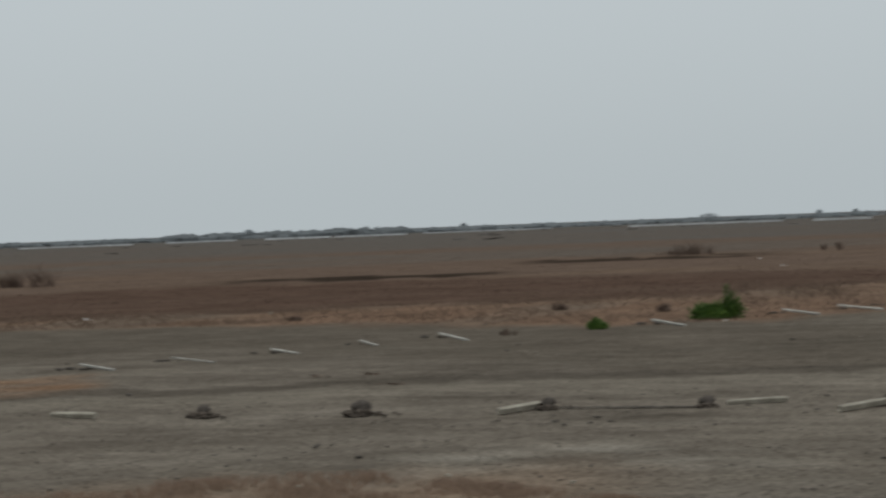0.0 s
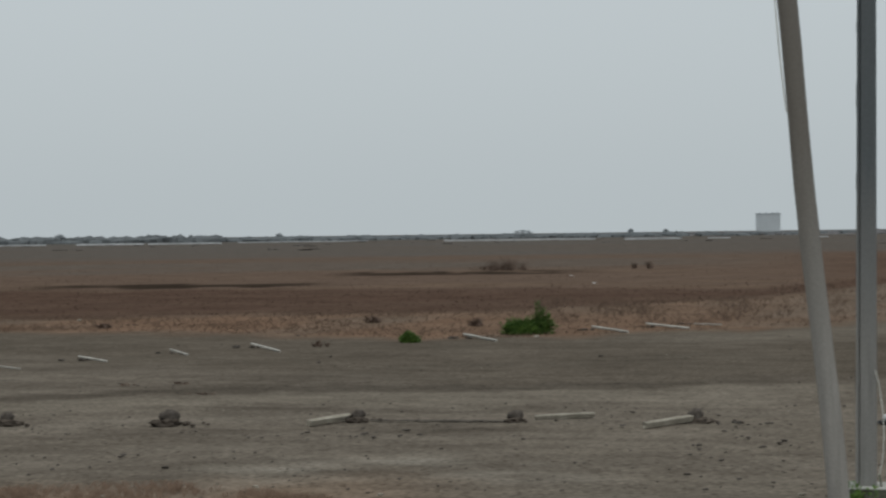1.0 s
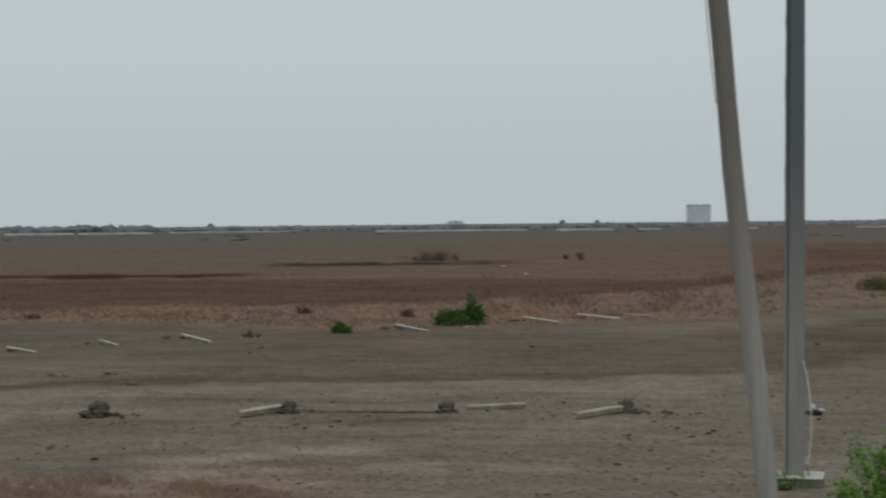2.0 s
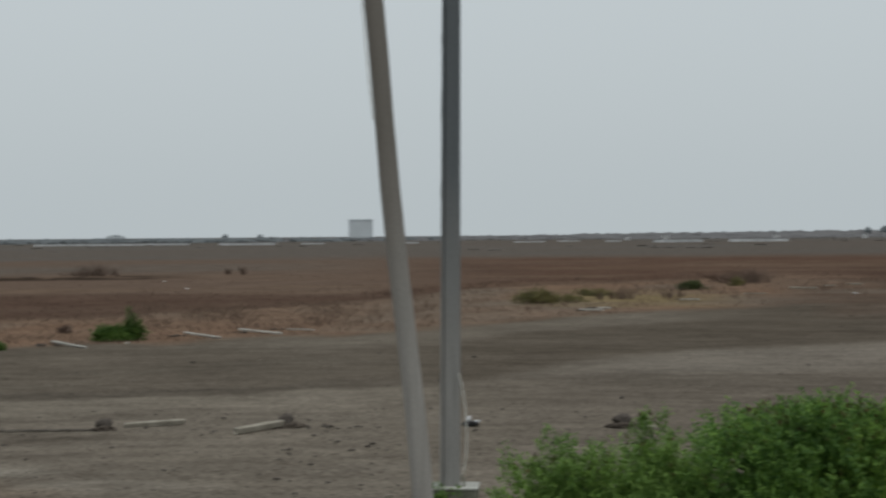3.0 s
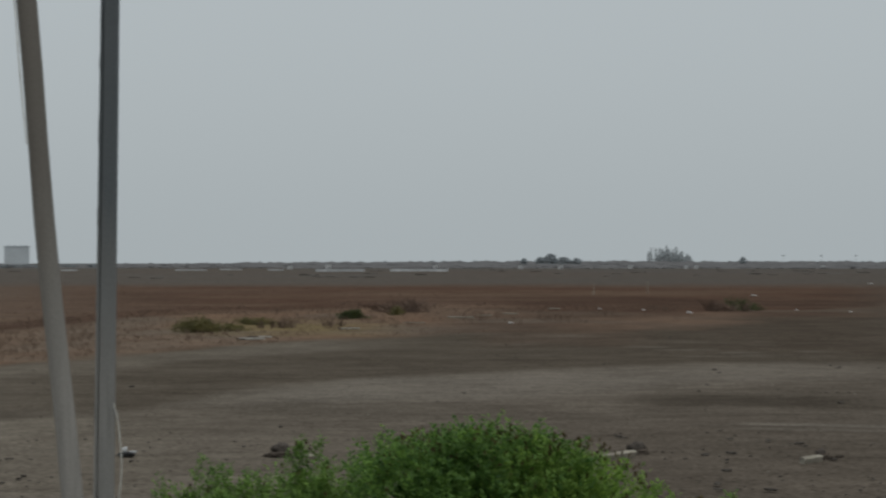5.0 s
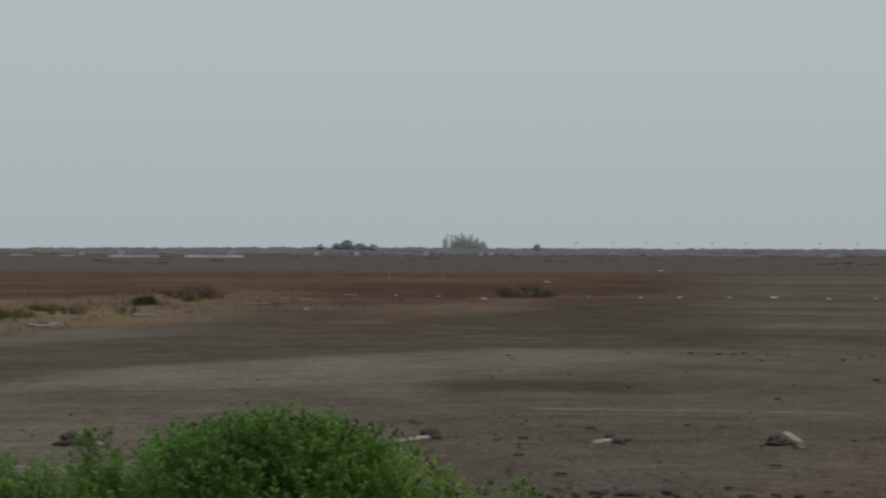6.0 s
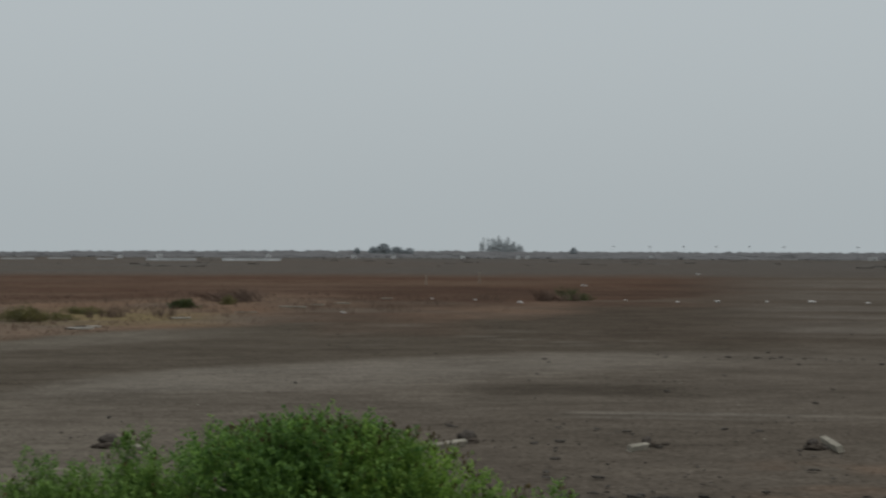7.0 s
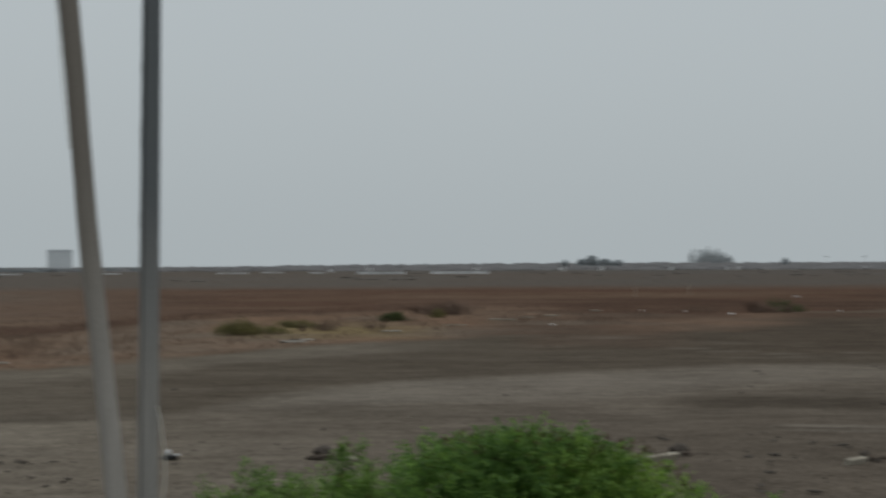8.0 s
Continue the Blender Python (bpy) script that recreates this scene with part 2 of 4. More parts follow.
def lump(bm, c, r, height, rnd, sub=1, rough=0.35):
    """An uneven clod or stone."""
    vs = bmesh.ops.create_icosphere(bm, subdivisions=sub, radius=1.0)["verts"]
    sx, sy, sz = r * rnd.uniform(0.8, 1.3), r * rnd.uniform(0.7, 1.1), height
    for v in vs:
        k = 1 + rough * noise.noise(v.co * 1.7 + Vector(c) * 3.1) + rough * 0.4 * rnd.uniform(-1, 1)
        v.co = Vector((c[0] + v.co.x * sx * k, c[1] + v.co.y * sy * k, c[2] + v.co.z * sz * k))


# ---------------------------------------------------------------- ground
def value_noise(x, y, seed):
    """Smooth lattice noise from -1 to 1 over arrays."""
    xi, yi = np.floor(x).astype(np.int64), np.floor(y).astype(np.int64)
    fx, fy = x - xi, y - yi
    fx, fy = fx * fx * (3 - 2 * fx), fy * fy * (3 - 2 * fy)

    def h(i, j):
        n = (i * 374761393 + j * 668265263 + seed * 982451653) & 0x7FFFFFFF
        n = ((n ^ (n >> 13)) * 1274126177) & 0x7FFFFFFF
        return ((n ^ (n >> 16)) & 0xFFFF) / 32767.5 - 1

    top = h(xi, yi) * (1 - fx) + h(xi + 1, yi) * fx
    low = h(xi, yi + 1) * (1 - fx) + h(xi + 1, yi + 1) * fx
    return top * (1 - fy) + low * fy


def fbm(x, y, seed, octaves=4):
    total, amp = 0, 0.55
    for k in range(octaves):
        total = total + amp * value_noise(x * 2 ** k, y * 2 ** k, seed + 17 * k)
        amp *= 0.5
    return total


def soft_step(x, a, b):
    t = np.clip((x - a) / (b - a), 0, 1)
    return t * t * (3 - 2 * t)


BEAR = [-36, -30, -16, -7, -3, 4, 11, 15, 22, 30]
RED_NEAR = [63, 60, 60, 69, 88, 104, 98, 92, 120, 150]     # rusty salt plants begin here
RED_DARK_FAR = [92, 93, 86, 80, 100, 116, 116, 116, 140, 190]
TAN_NEAR = [55, 52.5, 44.5, 48.5, 52.5, 64, 71, 75, 92, 130]  # dry grass begins here
DARK_NEAR = [41.5, 40.8, 31, 31, 32.6, 40.5, 45, 47.5, 49, 52]  # damp dark mud begins here


def edge(b, table, bearings=BEAR):
    return np.interp(b, bearings, table)


def soil(b, d):
    """The soil's colour by bearing and distance."""
    x, y = d * np.sin(np.radians(b)), d * np.cos(np.radians(b))
    # close to and behind the camera the bands run straight on
    ahead = np.maximum(np.abs(y), 14.0)
    b, d = np.degrees(np.arctan2(x, ahead)), np.hypot(x, ahead)
    jit = 1 + 0.045 * fbm(b * 0.25, np.log(d) * 7, 3) + 0.035 * fbm(x * 0.5, y * 0.3, 5)
    dj = d * jit
    col = np.ones(b.shape + (3,)) * np.array((0.122, 0.107, 0.092))

    def lay(colour, weight):
        nonlocal col
        w = np.clip(weight, 0, 1)[..., None]
        col = col * (1 - w) + np.array(colour) * w

    def between(near, far, soft=0.04):
        return soft_step(dj, near * (1 - soft), near * (1 + soft)) * (1 - soft_step(dj, far * (1 - soft), far * (1 + soft)))

    big = fbm(b * 0.16, np.log(d) * 5, 11)
    streak = fbm(b * 0.12 + 4, np.log(d) * 26, 12)
    # browner crumbly earth near the camera on the right
    lay((0.096, 0.083, 0.071), soft_step(b, 6, 14) * (1 - soft_step(dj, 29, 34)))
    lay((0.100, 0.087, 0.075), soft_step(b, 15, 22) * soft_step(dj, 29, 34))
    # damp dark mud and its stripes
    steady = jit ** (0.65 * soft_step(b, -4, 3))
    dark = between(edge(b, DARK_NEAR) * steady, edge(b, TAN_NEAR) * 1.02)
    lay((0.074, 0.063, 0.052), dark * (0.85 + 0.35 * streak) * (1 - 0.8 * soft_step(b, 20, 26)) * (0.72 + 0.28 * soft_step(b, -8, 0)))
    lay((0.100, 0.088, 0.075), dark * (1 - soft_step(b, -9, -2)) * np.clip(streak * 1.8, 0, 0.7))
    lay((0.086, 0.075, 0.064), (1 - dark) * (dj < 60) * np.clip(streak * 1.8 - 0.1, 0, 0.65))
    lay((0.145, 0.129, 0.112), (1 - dark) * (dj < 42) * (1 - soft_step(b, -4, 6)) * np.clip(-streak * 1.6 - 0.1, 0, 0.6))
    # compacted pale track that sweeps across
    calm = jit ** 0.65
    t_far = calm * np.interp(b, [-6, 0, 4, 10, 13.3, 17, 24], [33, 36.4, 40.8, 44, 46, 48, 48])
    t_near = calm * np.interp(b, [-6, 0, 4, 10, 13.3, 17, 24], [32.5, 33.2, 34.0, 35.6, 38.2, 41, 43.5])
    lay((0.147, 0.132, 0.117), between(t_near, t_far, 0.05) * soft_step(b, -4, 5) * (1 - 0.75 * soft_step(b, 15, 22)) * (0.9 + 0.3 * streak))
    lay((0.104, 0.090, 0.077), between(18, 31, 0.06) * soft_step(b, -5, 0) * (1 - soft_step(b, 6, 11)) * 0.7)
    lay((0.086, 0.075, 0.064), between(30.6, 34.0, 0.03) * soft_step(b, -1, 3) * (1 - soft_step(b, 10, 14)) * 0.6)
    lay((0.068, 0.059, 0.050), between(32.5, 38.0, 0.05) * soft_step(b, 11, 14) * (1 - soft_step(b, 18, 21)) * np.clip(0.75 + 0.7 * streak, 0.3, 0.95))
    ruts = np.exp(-((d - 30.0) / 0.16) ** 2) + 0.6 * np.exp(-((d - 29.3) / 0.12) ** 2)
    lay((0.195, 0.180, 0.162), ruts * soft_step(b, 15.0, 17.0) * (1 - 0.8 * soft_step(b, 22, 26)) * np.clip(0.85 + 0.8 * streak, 0, 1))
    lay((0.055, 0.047, 0.041), between(18.4, 20.0, 0.02) * soft_step(b, 14, 17) * (1 - soft_step(b, 26, 30)) * np.clip(0.3 + 1.8 * fbm(x * 0.9, y * 1.4, 41), 0, 0.8))
    lay((0.122, 0.090, 0.070), between(19.6, 23.2, 0.03) * soft_step(b, 20, 23) * (1 - soft_step(b, 28, 33)) * np.clip(0.2 + 1.4 * fbm(x * 0.7, y * 0.9, 43), 0, 0.7))
    lay((0.142, 0.126, 0.108), between(28.0, 30.6, 0.02) * (1 - soft_step(b, -9, 1)))
    lay((0.080, 0.070, 0.060), between(30.8, 32.2, 0.01) * (1 - soft_step(b, -12, -2)))
    lay((0.118, 0.104, 0.089), between(edge(b, TAN_NEAR) * 0.87, edge(b, TAN_NEAR) * 0.99) * soft_step(b, -14, -8) * (1 - soft_step(b, 2, 7)))
    lay((0.135, 0.119, 0.102), between(16.5, 27.5, 0.08) * soft_step(b, -17, -11) * (1 - soft_step(b, -1, 5)) * np.clip(0.6 + streak, 0, 0.85))
    # salt bloom
    bloom = between(17.8, 21.3, 0.04) * soft_step(b, -27, -21) * (1 - soft_step(b, -16, -10))
    lay((0.215, 0.198, 0.175), bloom * np.clip(0.2 + 1.5 * fbm(x * 0.6, y * 0.9, 21), 0, 0.9))
    # dry grass at the camera's side
    lay((0.165, 0.122, 0.092), 0.85 * (1 - soft_step(dj, 18.2, 20.5)) * (1 - soft_step(b, -23, -14)))
    # the rusty flat behind the verge
    rust = soft_step(dj, edge(b, RED_NEAR) * 0.97, edge(b, RED_NEAR) * 1.03)
    lay((0.108, 0.079, 0.064), rust)
    # the dry-grass verge
    tan = between(edge(b, TAN_NEAR), edge(b, RED_NEAR), 0.035) * (1 - 0.85 * soft_step(b, 5.5, 8.5))
    patchy = np.clip(0.9 + 1.1 * fbm(x * 0.22, y * 0.10, 51), 0.4, 1.0)
    lay((0.146, 0.097, 0.071), tan * (0.9 + 0.5 * big) * patchy)
    # yellower grass between the low bushes
    lay((0.158, 0.124, 0.074), tan * soft_step(b, -2.5, -0.5) * (1 - soft_step(b, 2.5, 6)) * between(66, 84, 0.05) * np.clip(0.75 + 1.5 * streak, 0, 1))
    lay((0.170, 0.108, 0.072), between(31.6, 34.8, 0.02) * (1 - soft_step(b, -34.6, -33.0)) * np.clip(0.7 + streak, 0, 0.9))
    lay((0.082, 0.058, 0.046), between(edge(b, TAN_NEAR), edge(b, RED_NEAR), 0.035) * soft_step(b, 5, 8) * np.clip(0.8 + streak * 1.3, 0.3, 0.95))
    red = between(edge(b, RED_NEAR), edge(b, RED_DARK_FAR), 0.04) * (1 - soft_step(b, -6, 0))
    lay((0.077, 0.0515, 0.041), red * (0.9 + 0.3 * streak))
    lay((0.083, 0.052, 0.040), rust * soft_step(b, -8, 0) * (1 - soft_step(dj, 185, 235)) * (0.9 + 0.7 * streak))
    lay((0.062, 0.042, 0.034), rust * soft_step(b, -8, 0) * (1 - soft_step(dj, 150, 190)) * np.clip(1.6 * fbm(x * 0.10, y * 0.035, 61), 0, 0.75))
    lay((0.122, 0.088, 0.067), rust * (1 - red) * np.clip(streak * 1.7 - 0.1, 0, 0.75) * (1 - soft_step(dj, 150, 210)) * (1 - 0.6 * soft_step(b, 5, 15)))
    # shade of two ditch banks, drawn as near-black lines in the soil colour
    lay((0.034, 0.026, 0.021), between(93.5, 101, 0.01) * soft_step(b, -31, -28) * (1 - soft_step(b, -22, -20)))
    lay((0.034, 0.026, 0.021), between(115, 123, 0.01) * soft_step(b, -21, -19) * (1 - soft_step(b, -14, -11)))
    lay((0.098, 0.086, 0.077), between(132, 185, 0.05) * (1 - soft_step(b, -12, -4)) * np.clip(0.55 + streak, 0, 0.85))
    # a pale spur and greyer mud to the right
    lay((0.070, 0.058, 0.048), soft_step(dj, 50, 56) * soft_step(b - 6 * soft_step(dj, 84, 96), 11, 18) * 0.85)
    lay((0.118, 0.105, 0.093), soft_step(dj, 54, 62) * soft_step(b, 18.5, 24) * np.clip(0.65 + streak, 0, 0.9))
    spur = between(68 + (b - 10) * 1.5, 86 + (b - 10) * 1.5, 0.05) * soft_step(b, 9.5, 11.5) * (1 - soft_step(b, 14.5, 17))
    lay((0.142, 0.100, 0.077), spur * np.clip(0.65 + 0.8 * streak + 1.2 * fbm(x * 0.25, y * 0.1, 57), 0.05, 0.9))
    thin = between(52, 61, 0.03) * soft_step(b, 7, 9) * (1 - soft_step(b, 17, 20))
    lay((0.150, 0.136, 0.119), thin * np.clip(3.2 * fbm(x * 0.35, y * 1.3, 63) - 0.75, 0, 0.8))
    # dry-grass tongues that reach out over the red flat
    tongue = between(93 - (b - 6) * 2, 116 - (b - 6) * 2, 0.06) * soft_step(b, 4.5, 6.5) * (1 - soft_step(b, 8.2, 10.0))
    lay((0.150, 0.106, 0.081), tongue * np.clip(0.6 + 1.5 * fbm(x * 0.2, y * 0.1, 53), 0, 0.85))
    lay((0.118, 0.084, 0.064), between(150, 172, 0.03) * soft_step(b, -6, 2) * (1 - soft_step(b, 12, 20)) * np.clip(2.0 * streak, 0, 0.7))
    lay((0.155, 0.141, 0.124), between(63, 66.5, 0.02) * soft_step(b, 7.5, 8.5) * (1 - soft_step(b, 10.5, 12)) * np.clip(0.5 + 1.6 * fbm(x * 0.5, y * 0.3, 55), 0, 0.9))
    lay((0.082, 0.061, 0.049), between(57, 76, 0.06) * soft_step(b, 7.0, 8.5) * (1 - soft_step(b, 11.5, 14)) * 0.6)
    # the grey far plain, its soil colour paled further as painted distance haze
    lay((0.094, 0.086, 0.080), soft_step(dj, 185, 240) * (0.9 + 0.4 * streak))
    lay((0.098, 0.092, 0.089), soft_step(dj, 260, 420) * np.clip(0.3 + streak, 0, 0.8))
    # slightly darker earth to the right
    col = col * (1 - soft_step(b, 2, 12)[..., None] * np.array((0.04, 0.05, 0.05))) * np.array((1.22, 1.198, 1.132))
    return np.clip(col, 0.015, 0.6)


def build_ground():
    inner = [0.6, 1.5, 3, 5, 7.5, 10, 12, 14]
    rings = np.array(inner + list(8320 / np.arange(560, 2, -2.2)) + [4300, 4900])
    bears = np.concatenate([np.arange(-180, -42, 3.0), np.arange(-42, 46, 0.22), np.arange(46, 180, 3.0)])
    B, D = np.meshgrid(bears, rings)
    X, Y = D * np.sin(np.radians(B)), D * np.cos(np.radians(B))
    Z = 0.03 * fbm(X * 0.35, Y * 0.35, 31) + 0.014 * fbm(X * 1.6, Y * 1.6, 32)
    Z *= np.clip(D / 8, 0.2, 1)
    Z -= 0.02
    n_r, n_b = D.shape
    verts = np.stack([X, Y, Z], -1).reshape(-1, 3)
    verts = np.vstack([verts, [[0, 0, -0.02]]])
    i, j = np.meshgrid(np.arange(n_r - 1), np.arange(n_b), indexing="ij")
    k = (j + 1) % n_b
    quads = np.stack([i * n_b + j, i * n_b + k, (i + 1) * n_b + k, (i + 1) * n_b + j], -1).reshape(-1, 4)
    hub = len(verts) - 1
    faces = quads.tolist() + [(hub, (q + 1) % n_b, q) for q in range(n_b)]
    me = raw_mesh("ground", verts.tolist(), faces, MUD)
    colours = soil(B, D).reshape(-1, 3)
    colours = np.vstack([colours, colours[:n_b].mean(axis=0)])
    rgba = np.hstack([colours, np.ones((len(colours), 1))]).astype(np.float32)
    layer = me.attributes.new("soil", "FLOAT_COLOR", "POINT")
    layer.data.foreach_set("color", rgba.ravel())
    me.shade_smooth()
    ob = new("ground", me)
    return tagged(ob, "flat dry grey mud plain with tan and rusty bands", "ground", kind="structure")


build_ground()


# ---------------------------------------------------------------- the two poles
def leaning_pole():
    ob = thing("leaning_pole", pose(-1.306, 15.79, 0), "pale weathered concrete pole leaning beside a square pole", "pole")
    bm = bmesh.new()
    zs = [-0.3, 0, 0.6, 1.2, 1.8, 2.4, 3.0, 3.6, 4.2, 4.8, 5.6, 6.6, 7.6]
    tube(bm, [(-0.0927 * z + 0.012 * math.sin(z * 1.7), 0.01 * math.sin(z), z) for z in zs],
         [0.090 - 0.0012 * z + 0.002 * math.sin(z * 3) for z in zs], 20)
    part("shaft", bm, POLE_PALE, ob, smooth=True)
    bm = bmesh.new()
    pts = [(-0.0927 * z - 0.085 - 0.012 * abs(math.sin((z - 3.4) * 2.4)), -0.04, z) for z in np.arange(3.6, 6.6, 0.15)]
    tube(bm, pts, [0.006] * len(pts), 6)
    part("cable", bm, CONDUIT, ob, "thin loose grey cable")
    return ob


def square_pole():
    ob = thing("square_pole", pose(-1.270, 18.3, 0), "grey square concrete pole standing on a mossy plinth", "pole")
    bm = bmesh.new()
    # a broad face with a narrow set-back flange and a groove between the two
    section = [(-1.0, -0.74), (-0.72, -0.80), (-0.67, -0.60), (-0.60, -0.60), (-0.55, -0.88), (-0.50, -0.90),
               (0.74, -0.90), (0.98, -0.66), (0.98, 0.90), (-1.0, 0.90)]
    rings = []
    for z in (0.05, 1.0, 2.0, 3.0, 4.0, 6.0, 8.0):
        h = 0.0985 - 0.0021 * z
        rings.append([bm.verts.new((0.0106 * z + h * x, h * y, z)) for x, y in section])
    n = len(section)
    for r0, r1 in zip(rings, rings[1:]):
        for k in range(n):
            bm.faces.new((r0[k], r0[(k + 1) % n], r1[(k + 1) % n], r1[k]))
    bm.faces.new(rings[-1])
    part("shaft", bm, POLE_GREY, ob)
    bm = bmesh.new()
    box(bm, 0.035, 0.02, -0.02, 0.49, 0.46, 0.17, 0.012)
    plinth = part("plinth", bm, PLINTH, ob, "mossy green-grey concrete plinth")
    bm = bmesh.new()
    box(bm, 0.035, 0.02, 0.075, 0.51, 0.48, 0.022, 0.006)
    part("capping", bm, PLINTH_TOP, plinth, "pale worn cement capping")
    bm = bmesh.new()
    # thin black rods added to draw the dark marks along the flange and groove
    for z0, z1 in ((0.12, 0.30), (0.36, 0.72), (0.98, 1.24), (2.12, 2.22), (2.95, 3.15), (3.72, 4.05), (4.5, 4.62)):
        wob = [(0.0106 * z - (0.0985 - 0.0021 * z) * (0.61 if z0 in (0.36, 0.12) else 0.99), -0.05, z) for z in np.linspace(z0, z1, 5)]
        bm = bmesh.new()
        tube(bm, wob, [0.003, 0.007, 0.006, 0.007, 0.003], 6)
        part("cable", bm, RUBBER, ob, "short black rod added as a dark mark")
    bm = bmesh.new()
    pts = [(0.104, -0.085, 1.22), (0.112, -0.08, 1.17), (0.132, -0.07, 1.10), (0.150, -0.07, 0.98), (0.170, -0.07, 0.80),
           (0.178, -0.07, 0.62), (0.170, -0.07, 0.42), (0.150, -0.07, 0.28), (0.130, -0.07, 0.20)]
    tube(bm, pts, [0.0065] * len(pts), 8)
    part("conduit", bm, CONDUIT, ob, "thin white bowed cable conduit")
    bm = bmesh.new()
    tube(bm, [(0.130, -0.07, 0.20), (0.150, -0.09, 0.085)], [0.010, 0.012], 8)
    part("conduit_foot", bm, PLINTH, ob, "grey buried conduit end")
    return ob


leaning_pole()
square_pole()


# ---------------------------------------------------------------- fallen fence posts
def fallen_post(name, a, b, thick, label, group, seed, lift=0.0, material=POST, roll=18):
    """A broken concrete post that lies on the ground from a to b."""
    rnd = random.Random(seed)
    a, b = Vector((*a, 0)), Vector((*b, 0))
    length, turn = (b - a).length, math.atan2(b.y - a.y, b.x - a.x)
    bm = bmesh.new()
    n = 7
    rings = []
    for i in range(n):
        s = i / (n - 1)
        w = thick * (0.5 + 0.03 * rnd.uniform(-1, 1))
        c = 0.14 * w
        drop = rnd.uniform(-0.4, 0.4) * thick if i in (0, n - 1) else 0
        ring = [(-w + c, -w), (w - c, -w), (w, -w + c), (w, w - c), (w - c, w), (-w + c, w), (-w, w - c), (-w, -w + c)]
        rings.append([bm.verts.new((s * length + (drop if (k + seed) % 3 else 0) * rnd.uniform(0.4, 1), y, z + 0.006 * rnd.uniform(-1, 1)))
                      for k, (y, z) in enumerate(ring)])
    for r0, r1 in zip(rings, rings[1:]):
        for k in range(8):
            bm.faces.new((r0[k], r0[(k + 1) % 8], r1[(k + 1) % 8], r1[k]))
    bm.faces.new(rings[0][::-1])
    bm.faces.new(rings[-1])
    bmesh.ops.recalc_face_normals(bm, faces=bm.faces)
    ob = new(name, mesh_of(name, bm, material))
    tilt = -math.degrees(math.atan2(lift, length))
    up = thick * 0.5 * (math.cos(radians(roll)) + math.sin(radians(roll))) - 0.022 + max(0, -lift)
    ob.matrix_world = pose(a.x, a.y, up, 0, 0, math.degrees(turn)) @ pose(0, 0, 0, roll + rnd.uniform(-6, 6), tilt, 0)
    return tagged(ob, label, "fence post", group)


def twig_fan(verts, faces, c, r, h, count, rnd, width=0.012, lean=0.8):
    """Thin tapering blades that spring from one foot."""
    for _ in range(count):
        t = rnd.uniform(0, 2 * math.pi)
        out = rnd.random() ** 0.7 * r
        base = Vector((c[0] + rnd.uniform(-0.3, 0.3) * r, c[1] + rnd.uniform(-0.3, 0.3) * r, c[2]))
        tip = Vector((c[0] + out * math.cos(t), c[1] + out * math.sin(t), c[2] + h * rnd.uniform(0.4, 1.0)))
        mid = base.lerp(tip, 0.55) + Vector((0, 0, 0.12 * h))
        side = Vector((-math.sin(t + 1), math.cos(t + 1), 0)) * width * rnd.uniform(0.6, 1.4)
        k = len(verts)
        verts += [tuple(base - side), tuple(base + side), tuple(mid + side * 0.8), tuple(mid - side * 0.8), tuple(tip)]
        faces += [(k, k + 1, k + 2, k + 3), (k + 3, k + 2, k + 4)]


def post_stump(x, y, size, label, seed, trail=0.0):
    """The broken foot of a post in a heaved collar of dark mud, with dead weeds."""
    rnd = random.Random(seed)
    size *= 0.68
    ob = thing("post_stump", pose(x, y, 0), label, "post stump", "broken fence along the track")
    bm = bmesh.new()
    lump(bm, (0.02 * size, -0.02, 0.0), 0.21 * size, 0.07 * size, rnd, 3, 0.6)
    part("mud_collar", bm, STUMP, ob, "heaved dark mud", True)
    bm = bmesh.new()
    lump(bm, (0.02 * size, 0.05, 0.09 * size), 0.135 * size, 0.115 * size, rnd, 3, 0.3)
    part("broken_core", bm, FOOTING, ob, "grey broken round concrete footing", True)
    bm = bmesh.new()
    for k in range(6):
        lump(bm, (rnd.uniform(-0.26, 0.30) * size, rnd.uniform(-0.12, 0.12), 0.0), rnd.uniform(0.03, 0.07) * size, 0.035 * size, rnd, 1)
    for k in range(int(trail * 11)):
        lump(bm, (0.15 + rnd.uniform(0, trail), rnd.uniform(-0.2, 0.2), 0.0), rnd.uniform(0.02, 0.055), rnd.uniform(0.010, 0.030), rnd, 1)
    tagged(part("mud_debris", bm, STUMP, ob, "crumbled dark mud"), kind="stuff")
    verts, faces = [], []
    twig_fan(verts, faces, (0, 0, 0.02), 0.24 * size, 0.07 * size, 40, rnd, 0.006)
    weeds = new("dead_weed", raw_mesh("dead_weed", verts, faces, SCRUB))
    weeds.parent = ob
    tagged(weeds, "dead brown weeds", kind="stuff")
    return ob


NEAR = "fallen posts along the track"
FAR_ROW = "fallen posts along the verge"
pale = "pale broken concrete fence post lying on mud"
fallen_post("fence_post", (-15.89, 22.6), (-15.02, 22.46), 0.070, pale, NEAR, 1, 0.012)
fallen_post("fence_post", (-9.08, 23.35), (-8.74, 24.1), 0.075, "short cream concrete fence post beside a dark stump", NEAR, 2, 0.02)
fallen_post("fence_post", (-6.20, 24.66), (-5.44, 25.0), 0.062, "long cream concrete fence post lying on mud", NEAR, 3, 0.02)
fallen_post("fence_post", (-4.50, 23.9), (-4.00, 24.65), 0.075, "cream concrete fence post leaning on a muddy stump", NEAR, 4, 0.03)
fallen_post("fence_post", (4.84, 23.72), (5.32, 23.92), 0.075, "short cream concrete fence post beside a stump", NEAR, 5, 0.03)
